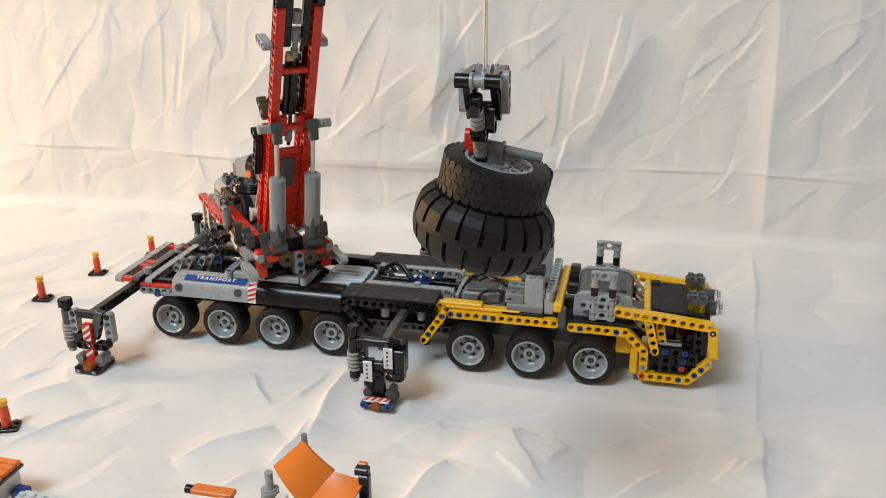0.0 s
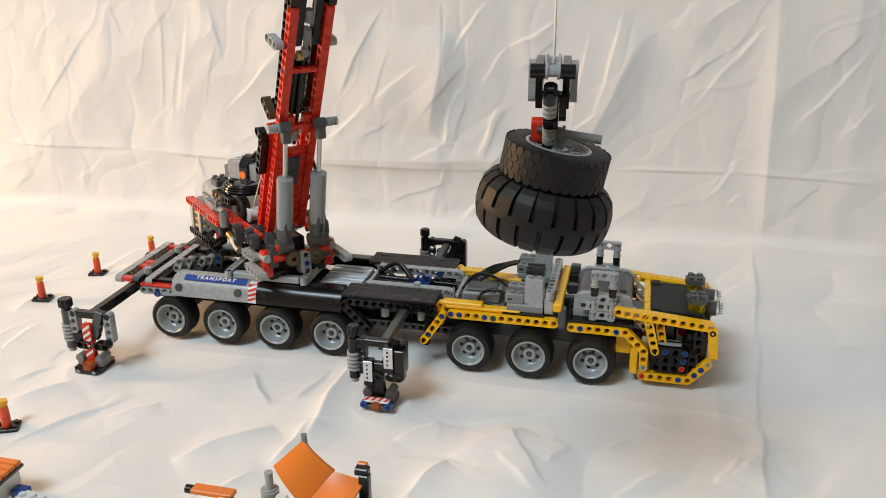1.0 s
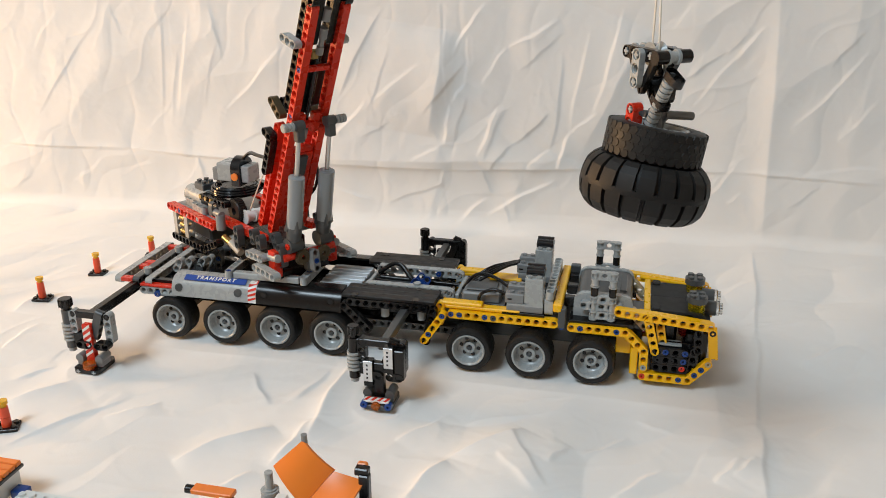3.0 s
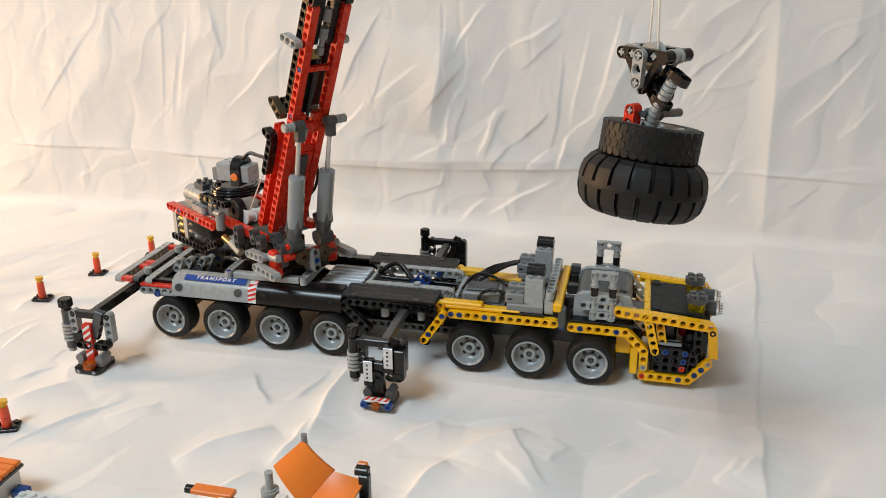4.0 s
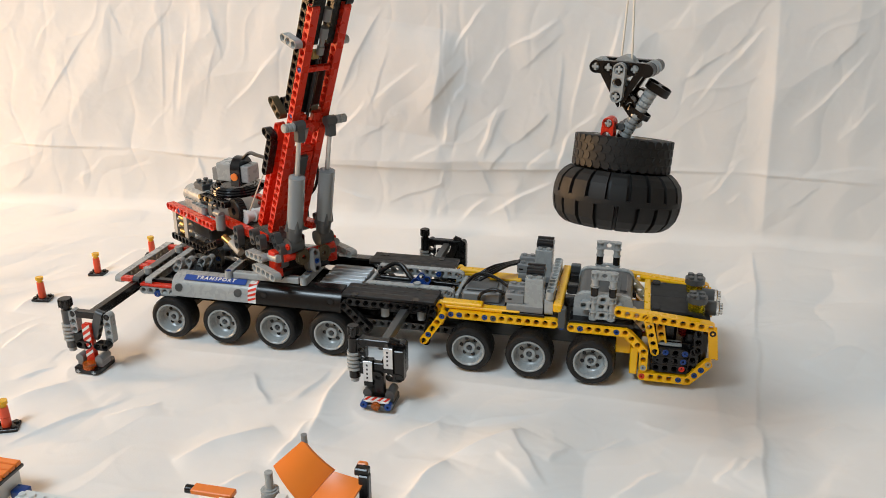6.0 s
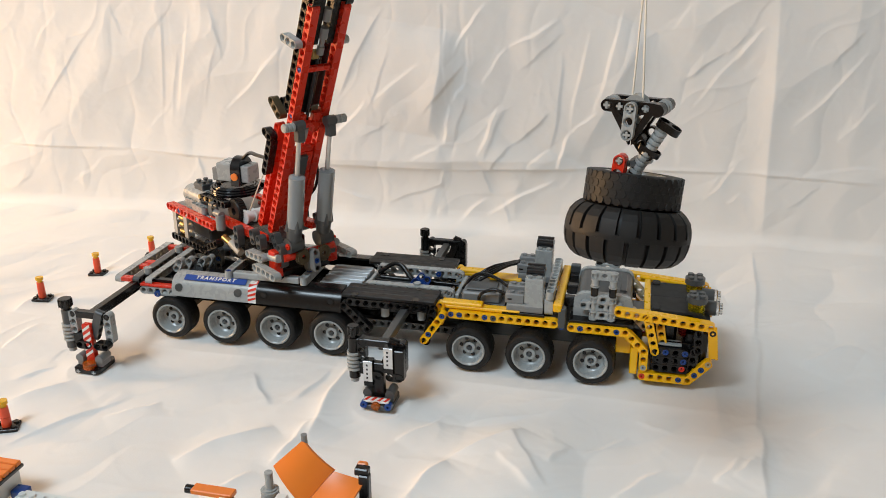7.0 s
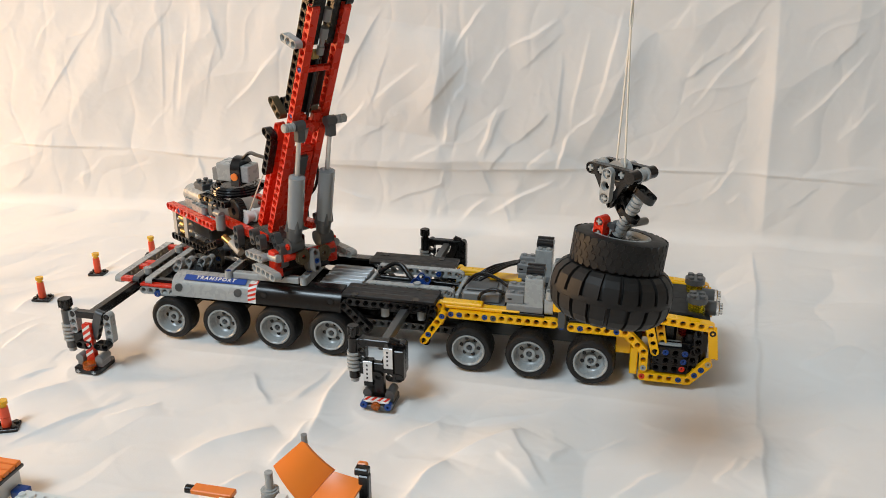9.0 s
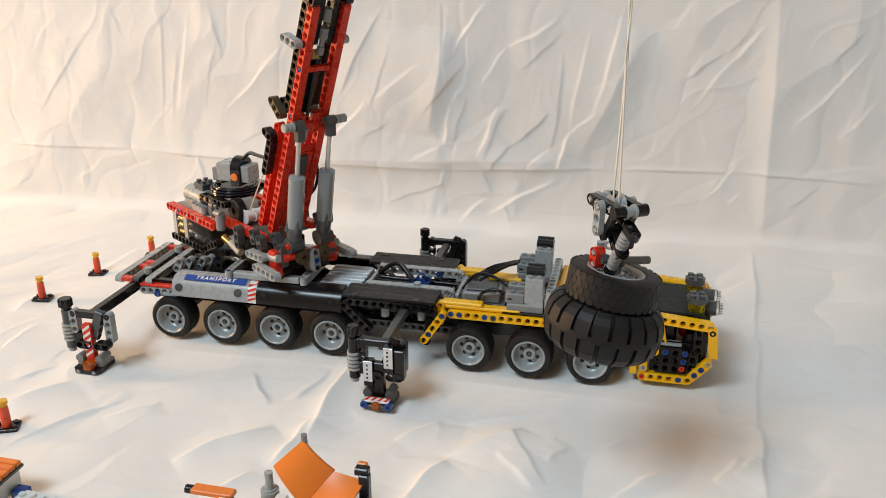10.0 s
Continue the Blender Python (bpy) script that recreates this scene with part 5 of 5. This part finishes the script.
bar(sup, "brass_shaft", BRASS, (-6.0, -4.4, 11.4), (-3.8, -4.4, 10.8), 0.45, "brass-coloured plastic shaft")
bar(sup, "pale_shaft", GEAR_GREY, (-3.6, -4.8, 11.4), (-1.4, -4.8, 10.6), 0.5)

# ---- hook block and the two tyres that it carries ----
hook = thing("crane_hook", "black and grey hook block hanging on white cord", "crane hook")
for v in (-0.92, 0.92):
    beam(hook, 5, BLACK, (-2, v, 0), name="hook_beam", thick=0.55)
    for k in range(5):
        if k == 2 and v < 0:
            continue
        w = -1 if v < 0 else 1
        bm = bmesh.new()
        box(bm, (-2 + k - 0.26, v + w * 0.15, -0.09), (-2 + k + 0.26, v + w * 0.30, 0.09), 0.01)
        box(bm, (-2 + k - 0.09, v + w * 0.152, -0.26), (-2 + k + 0.09, v + w * 0.304, 0.26), 0.01)
        part("axle_end", bm, GREY, hook)
    for sx in (-1, 1):
        bm = bmesh.new()
        prism(bm, [(sx * 1.7, -0.3), (sx * 1.05, -0.3), (sx * 0.1, -2.0), (sx * 0.1, -2.9)] if sx > 0 else [(sx * 1.7, -0.3), (sx * 0.1, -2.9), (sx * 0.1, -2.0), (sx * 1.05, -0.3)], v - 0.24, v + 0.24)
        part("hook_plate", bm, BLACK, hook)
    beam(hook, 3, GREY, (0, v * 1.56, 0), (-0.06, 0, -1), name="hanger", label="light grey three-hole link", thick=0.5)
    for z in (0, -2.0):
        w = -1 if v < 0 else 1
        bm = bmesh.new()
        box(bm, (-0.26 + 0.06 * z, v * 1.56 + w * 0.1, z - 0.09), (0.26 + 0.06 * z, v * 1.56 + w * 0.27, z + 0.09), 0.01)
        box(bm, (-0.09 + 0.06 * z, v * 1.56 + w * 0.102, z - 0.26), (0.09 + 0.06 * z, v * 1.56 + w * 0.274, z + 0.26), 0.01)
        part("axle_end", bm, GREY, hook)
for x in (-2, 2):
    bm = bmesh.new()
    rod(bm, (x, -0.55, 0), (x, 0.55, 0), 0.4)
    rod(bm, (x, -0.5, 0), (x, -0.3, 0), 0.56)
    rod(bm, (x, 0.3, 0), (x, 0.5, 0), 0.56)
    part("bush", bm, GREY, hook)
for v0, v1 in ((-1.5, -0.5), (0.5, 1.5)):
    bar(hook, "end_tube", BLACK, (2, v0, 0), (2, v1, 0), 0.5, "glossy black tube")
bm = bmesh.new()
lathe(bm, [(0.85, -0.5), (0.5, -0.15), (0.5, 0.15), (0.85, 0.5), (0.3, 0.5), (0.3, -0.5)], 22)
part("sheave", bm, GREY, hook)
bar(hook, "cross_pin", BLACK, (-0.12, -1.2, -2.0), (-0.12, 1.2, -2.0), 0.3)
beam(hook, 3, BLACK, (0.0, 0, -2.1), (0.62, 0, -0.78), name="hook_arm")
beam(hook, 2, BLACK, (1.1, 0.75, -2.1), (-0.1, 0, -1), name="hook_arm", thick=0.5)
lo, hi = Vector((0.1, -0.1, -5.5)), Vector((2.15, -0.1, -1.6))
way = (hi - lo).normalized()
bar(hook, "hook_axle", DARK, lo - way * 0.2, hi + way * 0.5, 0.26)
for a0, n in ((0.35, 5), (2.7, 4)):
    bm = bmesh.new()
    for k in range(n):
        rod(bm, lo + way * (a0 + 0.42 * k), lo + way * (a0 + 0.42 * k + 0.3), 0.5, 18)
        rod(bm, lo + way * (a0 + 0.42 * k + 0.28), lo + way * (a0 + 0.42 * k + 0.44), 0.38, 18)
    part("ribbed_bush", bm, GREY, hook, "light grey ribbed bush")
bm = bmesh.new()
rod(bm, lo - way * 0.3, lo + way * 0.35, 0.52, 18)
part("axle_cap", bm, BLACK, hook)
side = Vector((way.z, 0, -way.x))
beam(hook, 2, BLACK, tuple(hi + way * 0.35 + side * 0.8), tuple(-side), (way.x, 0, way.z), name="hook_arm", thick=0.6)
beam(hook, 2, BLACK, tuple(lo + way * 2.45 + side * 0.5), tuple(-side), (way.x, 0, way.z), name="hook_arm", thick=0.45)
beam(hook, 2, RED, (-0.65, -0.95, -4.15), (-0.08, 0, -1), name="red_link", thick=0.9, label="red two-hole link")
for z in (-4.15, -5.15):
    bm = bmesh.new()
    box(bm, (-0.9, -1.42, z - 0.08), (-0.4, -1.3, z + 0.08), 0.01)
    box(bm, (-0.73, -1.425, z - 0.25), (-0.57, -1.31, z + 0.25), 0.01)
    part("axle_end", bm, GREY, hook)
bar(hook, "link_axle", DARK, (-0.65, -1.3, -4.2), (0.1, 0.2, -4.7), 0.24)

load = thing("tyre_stack", "two stacked black rubber toy tyres hanging under the hook", "toy tyres")
TILT = pose(0, -0.08 * S, -10.3 * S, -13.5, 0, 0)


def on_load(m=None):
    return TILT @ (m if m is not None else Matrix.Identity(4))


BALLOON = [(4.86, 0.0), (4.81, 0.7), (4.64, 1.35), (4.25, 1.85), (3.85, 2.15)]
bm = bmesh.new()
prof = [(r - 0.22, h) for r, h in BALLOON] + [(3.2, 2.2), (2.75, 1.95), (2.6, 1.2)]
lathe(bm, prof + [(r, -h) for r, h in prof[::-1] if h > 0], 64)
lathe(bm, [(4.6, -0.24), (4.97, -0.24), (4.99, 0.0), (4.97, 0.24), (4.6, 0.24)], 64)
big = part("large_tyre", bm, RUBBER, load, "balloon tyre with chunky alternating tread blocks", on_load(frame_of((0, 0, 0), (1, 0, 0), (0, 0, 1))))
for up in (1, -1):
    bm = bmesh.new()
    half = math.pi / 20 * 0.84
    rows = []
    for r, h in [(4.86, 0.16)] + BALLOON[1:]:
        rows.append([(rr * math.cos(a), h * up, rr * math.sin(a)) for rr, a in ((r - 0.3, -half), (r + 0.15, -half * 0.93), (r + 0.13, 0), (r + 0.15, half * 0.93), (r - 0.3, half))])
    vs = [[bm.verts.new(st(*c)) for c in row] for row in rows]
    for a, b in zip(vs, vs[1:]):
        for i in range(4):
            bm.faces.new((a[i], a[i + 1], b[i + 1], b[i]))
    bm.faces.new(vs[0])
    bm.faces.new(vs[-1][::-1])
    lug = mesh_of("tread_block", bm, RUBBER, 12)
    for i in range(20):
        part("tread_block", lug, RUBBER, big, "", Matrix.Rotation(2 * math.pi * (i + (0.5 if up < 0 else 0)) / 20, 4, "Y"))
bm = bmesh.new()
lathe(bm, [(2.6, -1.2), (2.7, -1.9), (2.3, -1.9), (2.2, -0.8), (0.6, -0.6), (0.4, -1.0), (0.4, 1.0), (0.6, 0.6), (2.2, 0.8), (2.3, 1.9), (2.7, 1.9), (2.6, 1.2)], 40)
part("large_rim", bm, GREY, big, "light grey rim")
up_m = on_load(Matrix.Translation(st(0.0, 0.0, 3.5)) @ frame_of((0, 0, 0), (1, 0, 0), (0, 0, 1)))
bm = bmesh.new()
lathe(bm, [(2.35, -1.1), (2.6, -1.25), (3.5, -1.25), (3.75, -1.1), (3.78, -0.9), (3.78, 0.9), (3.75, 1.1), (3.5, 1.25), (2.55, 1.27), (2.33, 1.1)], 56)
small = part("small_tyre", bm, RUBBER, load, "flat-topped tyre with small block tread", up_m)
bm = bmesh.new()
for row in range(4):
    for i in range(34):
        a = 2 * math.pi * (i + 0.5 * (row % 2)) / 34
        y = -0.93 + 0.62 * row
        m = Matrix.Rotation(a, 4, "Y")
        r0, r1 = 3.76, 3.815
        w, h = 0.335, 0.30
        hexa = [(-w, 0), (-w * 0.55, h), (w * 0.55, h), (w, 0), (w * 0.55, -h), (-w * 0.55, -h)]
        lo_v = [bm.verts.new(m @ st(q, y + k, r0 - 0.05)) for q, k in hexa]
        hi_v = [bm.verts.new(m @ st(q * 0.88, y + k * 0.88, r1)) for q, k in hexa]
        bm.faces.new(hi_v)
        for k in range(6):
            bm.faces.new((lo_v[k], lo_v[(k + 1) % 6], hi_v[(k + 1) % 6], hi_v[k]))
part("tread", bm, RUBBER, small, "small hexagonal tread blocks", smooth=0)
bm = bmesh.new()
lathe(bm, [(2.38, 0.9), (2.4, 1.24), (2.2, 1.26), (2.05, 0.98), (1.98, 0.2), (1.98, -1.0), (2.34, -1.1)], 44)
rim = part("small_rim", bm, GREY, small, "light grey rim with round lightening holes")
bm = bmesh.new()
lathe(bm, [(2.06, 0.95), (2.06, 0.72), (1.76, 0.72), (1.76, 0.95)], 40)
lathe(bm, [(0.72, 1.02), (0.72, 0.68), (0.3, 0.68), (0.3, 1.02)], 24)
for i in range(10):
    lathe(bm, [(0.41, 0.95), (0.41, 0.73), (0.30, 0.73), (0.30, 0.95)], 16, Matrix.Rotation(2 * math.pi * i / 10, 4, "Y") @ Matrix.Translation(st(1.34, 0, 0)))
    box(bm, (0.66, 0.75, -0.09), (1.0, 0.93, 0.09), 0.01, Matrix.Rotation(2 * math.pi * (i + 0.5) / 10, 4, "Y"))
part("rim_disc", bm, GREY, small)
bar(small, "hub_post", MID_GREY, (0, 0.7, 0), (0, 2.3, 0), 0.4)
bar(load, "stub_axle", DARK, (0.15, -0.5, -4.54), (0.15, 3.8, -5.3), 0.26)
bm = bmesh.new()
rod(bm, (0.15, 0.1, -4.65), (0.15, 1.4, -4.88), 0.46)
rod(bm, (0.15, 1.2, -4.84), (0.15, 1.38, -4.88), 0.6)
rod(bm, (0.15, 0.6, -4.9), (0.15, 0.62, -5.9), 0.46)
part("stub_sleeve", bm, MID_GREY, load)
bar(load, "stub_end", MID_GREY, (0.15, 1.3, -4.86), (0.15, 4.0, -5.34), 0.33)

# ---- traffic posts on the sheet ----
post = thing("warning_post", "small red and yellow toy post on a black base plate", "toy post", "warning posts")
bm = bmesh.new()
box(bm, (-1.2, -0.95, 0.0), (1.2, 0.95, 0.4), 0.05)
for x in (-1, 0, 1):
    for y in (-0.5, 0.5):
        if x:
            rod(bm, (x * 0.8, y, 0.39), (x * 0.8, y, 0.6), 0.28, 12)
part("base_plate", bm, BLACK, post)
bm = bmesh.new()
rod(bm, (0, 0, 0.4), (0, 0, 1.5), 0.5, 20)
rod(bm, (0, 0, 1.5), (0, 0, 1.56), 0.42, 20)
rod(bm, (0, 0, 1.56), (0, 0, 2.7), 0.5, 20, 0.46)
part("post", bm, RED_ORANGE, post)
bm = bmesh.new()
rod(bm, (0, 0, 2.7), (0, 0, 3.05), 0.36, 20)
rod(bm, (0, 0, 3.05), (0, 0, 3.45), 0.52, 20)
part("top", bm, CLEAR_AMBER, post, "amber top")
for i, (x, y, r) in enumerate(((-24.4, 7.4, 12), (-23.1, 18.4, 8), (-7.6, -21.0, 25), (-18.3, 25.9, 18))):
    m = pose(x * S, y * S, (cloth_top(x, y) - 0.05) * S, 0, 0, r)
    if i == 0:
        post.matrix_basis = m
    else:
        copy_thing(post, m)


# ---- two more toys at the front edge ----
def patch(corners, bulge, thick=0.35, n=8):
    """A curved plate spanned by four corners; bulge lifts its middle."""
    a, b, c, d = [Vector(v) for v in corners]
    bm = bmesh.new()
    nrm = (b - a).cross(d - a).normalized()
    if nrm.z < 0:
        nrm = -nrm
    lay = []
    for off in (0, -thick):
        g = []
        for i in range(n + 1):
            row = []
            for j in range(n + 1):
                u, v = i / n, j / n
                p0 = a * (1 - u) * (1 - v) + b * u * (1 - v) + c * u * v + d * (1 - u) * v
                p0 = p0 + nrm * (bulge * 4 * v * (1 - v) + off)
                row.append(bm.verts.new(p0 * S))
            g.append(row)
        lay.append(g)
    for k, g in enumerate(lay):
        for i in range(n):
            for j in range(n):
                f = (g[i][j], g[i + 1][j], g[i + 1][j + 1], g[i][j + 1])
                bm.faces.new(f if k == 0 else f[::-1])
    edge = [(i, 0) for i in range(n)] + [(n, j) for j in range(n)] + [(i, n) for i in range(n, 0, -1)] + [(0, j) for j in range(n, 0, -1)]
    for (i, j), (k, l) in zip(edge, edge[1:] + edge[:1]):
        bm.faces.new((lay[0][i][j], lay[1][i][j], lay[1][k][l], lay[0][k][l]))
    return bm


buggy = thing("orange_toy_vehicle", "toy vehicle with orange panels and grey posts, partly in view", "toy vehicle")
part("hood_panel", patch([(27.2, -30, 5.9), (29.7, -29.2, 8.3), (32.5, -29.6, 6.0), (30.3, -31.5, 3.4)], 0.35), ORANGE, buggy, "curved orange panel")
part("hood_panel", patch([(32.55, -29.65, 5.95), (35.4, -30.0, 5.7), (34.2, -33.0, 3.9), (30.4, -31.6, 3.35)], 0.2), ORANGE, buggy, "curved orange panel")
block(buggy, "arm_plate", ORANGE, (19.6, -31.0, 2.4), (23.5, -29.9, 2.9), 0.08)
block(buggy, "arm_plate", WHITE, (22.6, -32.2, 2.3), (24.0, -31.4, 3.0), 0.06)
beam(buggy, 6, BLACK, (23.4, -31.2, 2.1), (1, -0.05, 0.0), name="arm_beam")
bar(buggy, "arm_pin", BLACK, (18.9, -30.4, 2.5), (19.7, -30.4, 2.5), 0.4)
bm = bmesh.new()
rod(bm, (26.9, -30.4, 0.6), (26.9, -30.4, 3.9), 0.6, 20)
for k in range(3):
    rod(bm, (26.9, -30.4, 2.5 + 0.5 * k), (26.9, -30.4, 2.75 + 0.5 * k), 0.8, 20)
rod(bm, (26.9, -30.4, 3.9), (26.9, -30.4, 5.5), 0.36, 16)
part("grey_post", bm, GREY, buggy)
bar(buggy, "grey_post", MID_GREY, (29.8, -29.0, 6.0), (29.75, -29.0, 8.75), 0.27)
block(buggy, "frame", BLACK, (27.0, -33.5, 0.8), (36.0, -30.6, 2.8), 0.1)
block(buggy, "frame", BLACK, (34.9, -30.4, 2.6), (35.8, -29.6, 6.4), 0.1)
block(buggy, "frame", BLACK, (34.5, -30.2, 6.2), (35.7, -29.4, 6.9), 0.1)
block(buggy, "panel", ORANGE, (34.5, -29.5, 6.1), (35.4, -28.9, 6.95), 0.15)
block(buggy, "panel", WHITE, (28.0, -32.0, 2.8), (29.0, -31.2, 4.2), 0.1)
for x in (28.5, 34.5):
    bm = bmesh.new()
    lathe(bm, [(1.4, -0.7), (1.4, 0.7), (0.7, 0.7), (0.7, -0.7)], 28, pose(x * S, -33.6 * S, 1.3 * S))
    lathe(bm, [(1.4, -0.7), (1.4, 0.7), (0.7, 0.7), (0.7, -0.7)], 28, pose(x * S, -30.6 * S, 1.3 * S))
    part("wheels", bm, RUBBER, buggy)

van = thing("white_toy_vehicle", "toy vehicle with white studded bed and orange roof, partly in view", "toy vehicle")
bm = bmesh.new()
box(bm, (3.5, -41.5, 0.5), (12.5, -32.2, 1.15), 0.05)
for i in range(9):
    for j in range(9):
        rod(bm, (4 + i, -41 + j * 1.0, 1.14), (4 + i, -41 + j * 1.0, 1.38), 0.3, 12)
part("studded_bed", bm, WHITE, van, "white studded plate")
block(van, "pillar", WHITE, (-2.5, -34.5, 0.5), (2.4, -31.0, 2.4), 0.1)
block(van, "roof", DARK, (-3.0, -34.8, 2.4), (2.6, -30.6, 2.7), 0.05)
for k in range(5):
    block(van, "roof_slat", ORANGE, (-2.9, -34.7 + 0.82 * k, 2.7), (2.5, -34.7 + 0.82 * k + 0.7, 3.15), 0.08)
block(van, "side_plate", BLUE, (2.5, -32.8, 0.3), (3.9, -31.6, 1.2), 0.1)
for x, y in ((-1.0, -34.0), (10.0, -34.0), (-1.0, -40), (10, -40)):
    bm = bmesh.new()
    lathe(bm, [(0.62, -0.5), (0.62, 0.5), (0.2, 0.5), (0.2, -0.5)], 24, pose(x * S, y * S, 0.52 * S))
    part("wheel", bm, RUBBER, van)

# ---- hoisting cord, in short lengths that slide along each other ----
rope = thing("hoist_cord", "two thin white cords that twist together above the hook", "cord")
PIECES, LONG, MEET = 6, 90.0 / 6 + 0.6, 10.6
bm = bmesh.new()
rod(bm, (0, 0, 0), (0, 0, MEET + 0.2), 0.075, 8)
LOWER = mesh_of("cord_length", bm, CORD)
bm = bmesh.new()
for side in (0, math.pi):
    rings = []
    for k in range(61):
        a, z = side + 0.75 * k * LONG / 60, k * LONG / 60
        rings.append([bm.verts.new(st(0.075 * math.cos(a) + 0.07 * math.cos(q * math.pi / 3), 0.075 * math.sin(a) + 0.07 * math.sin(q * math.pi / 3), z)) for q in range(6)])
    for lo_r, hi_r in zip(rings, rings[1:]):
        for q in range(6):
            bm.faces.new((lo_r[q], lo_r[(q + 1) % 6], hi_r[(q + 1) % 6], hi_r[q]))
TWIST = mesh_of("cord_length", bm, CORD)
legs = [part("cord_length", LOWER, CORD, rope) for side in range(2)]
twists = [part("cord_length", TWIST, CORD, rope) for k in range(PIECES)]


# seconds, place in studs, heading in degrees of the hook
HOOK_ROWS = [
    (0.00, 44.99, -30.25, 39.51, -91.7),
    (0.30, 45.20, -29.31, 39.52, -89.6),
    (0.50, 45.59, -28.67, 39.54, -88.5),
    (0.90, 48.03, -27.10, 39.65, -85.5),
    (1.00, 49.15, -26.69, 39.74, -85.2),
    (1.20, 50.32, -26.00, 39.83, -83.2),
    (1.50, 51.71, -24.94, 39.95, -79.8),
    (1.80, 51.61, -23.91, 39.79, -74.3),
    (2.00, 51.61, -23.22, 39.73, -70.8),
    (2.20, 52.45, -22.57, 39.79, -66.0),
    (2.50, 54.51, -21.58, 39.87, -59.4),
    (2.70, 55.26, -21.15, 39.95, -58.1),
    (3.00, 55.94, -20.50, 39.97, -54.1),
    (3.40, 55.46, -20.25, 39.92, -47.5),
    (3.80, 55.83, -20.25, 39.93, -41.6),
    (4.00, 55.78, -20.25, 39.93, -38.6),
    (4.20, 55.66, -20.25, 39.92, -35.4),
    (4.50, 54.93, -20.25, 39.86, -31.3),
    (4.70, 54.73, -20.25, 39.81, -29.1),
    (5.00, 55.38, -20.25, 39.91, -26.6),
    (5.20, 55.54, -20.25, 39.92, -23.8),
    (5.50, 55.75, -20.25, 39.89, -19.5),
    (5.70, 54.83, -20.25, 39.57, -18.1),
    (6.20, 53.84, -20.25, 38.49, -15.7),
    (6.80, 55.93, -20.25, 36.79, -15.7),
    (7.00, 54.94, -20.25, 36.06, -17.3),
    (7.20, 53.81, -20.25, 35.49, -18.8),
    (7.50, 53.51, -20.25, 34.87, -21.6),
    (7.75, 54.40, -20.25, 34.30, -23.3),
    (8.00, 55.98, -20.25, 33.63, -25.7),
    (8.20, 55.49, -20.25, 32.94, -27.3),
    (8.50, 54.19, -20.25, 31.97, -29.2),
    (8.80, 53.24, -20.25, 31.28, -32.5),
    (9.00, 54.05, -20.25, 30.91, -36.0),
    (9.25, 55.22, -20.25, 30.30, -39.8),
    (9.50, 56.24, -20.25, 29.40, -43.5),
    (9.65, 55.67, -20.25, 29.04, -47.3),
    (9.80, 54.64, -20.25, 28.74, -50.8),
    (10.00, 53.90, -20.25, 28.07, -55.9),
]
SLEW_ROWS = [(0.0, -49.2), (0.5, -46.5), (1.0, -43.3), (1.5, -40.6), (2.0, -38.05), (2.5, -35.7), (2.8, -34.6), (3.1, -34.0), (3.4, -33.85), (10.0, -33.85)]
SLEW_X = 12.03


def slew_at(t):
    for (t0, a0), (t1, a1) in zip(SLEW_ROWS, SLEW_ROWS[1:]):
        if t0 <= t <= t1:
            return a0 + (a1 - a0) * (t - t0) / (t1 - t0)
    return SLEW_ROWS[-1][1]


def motions():
    walk(sup, [(t, pose(SLEW_X * S, YC * S, 0, 0, 0, a)) for t, a in SLEW_ROWS])
    carried = [(t, pose(x * S, y * S, z * S, 0, 0, a)) for t, x, y, z, a in HOOK_ROWS]
    walk(hook, carried)
    # the load lags, dips and leans a little against the hook: seconds, shift, rise, lean
    sway = ((0, 0.15, 0.0, 12.5), (0.5, -0.25, 0.1, 12.5), (1, -0.22, 0.15, 11), (1.5, -0.12, 0.1, 12), (2.5, 0.05, 0.2, 11.5), (4, 0.05, 0.2, 9.5),
            (5, 0.0, 0.1, 10.5), (7, 0.0, 0.1, 13), (7.5, -0.22, 0.1, 12), (8, 0.2, 0.0, 9.5), (8.5, 0.0, 0.0, 9.5), (9, 0.0, 0.1, 10.5), (9.5, 0.15, 0.25, 10), (10, -0.25, -0.1, 11))
    when = [q[0] for q in sway]
    centre = st(0, -0.08, -10.3)
    rows = []
    for t, m in carried:
        dx, dz, lean = (float(np.interp(t, when, [q[k] for q in sway])) for k in (1, 2, 3))
        rows.append((t, Matrix.Translation(st(dx, 0, dz)) @ m @ Matrix.Translation(centre) @ pose(0, 0, 0, 13.5 - lean) @ Matrix.Translation(-centre)))
    walk(load, rows)
    # two legs of cord from the sheave to where they meet, then one twisted pair up to the boom's head
    paths = [[] for piece in legs + twists]
    for (t, m), (_, x, y, z, a) in zip(carried, HOOK_ROWS):
        turn = radians(slew_at(t))
        tip = Vector((SLEW_X + (TIP.x + 0.8) * math.cos(turn), YC + (TIP.x + 0.8) * math.sin(turn), TIP.z))
        base = m @ st(0, 0, 0.3) / S
        meet = base + (tip - base).normalized() * MEET
        for k, side in enumerate((-0.42, 0.42)):
            low = m @ st(side, 0, 0.3) / S
            paths[k].append((t, Matrix.LocRotScale(low * S, Vector((0, 0, 1)).rotation_difference((meet - low).normalized()), None)))
        d = tip - meet
        q = Vector((0, 0, 1)).rotation_difference(d.normalized())
        for k in range(PIECES):
            p0 = meet + d.normalized() * (k * (d.length - LONG) / (PIECES - 1))
            paths[2 + k].append((t, Matrix.LocRotScale(p0 * S, q, None)))
    for piece, path in zip(legs + twists, paths):
        walk(piece, path)


motions()
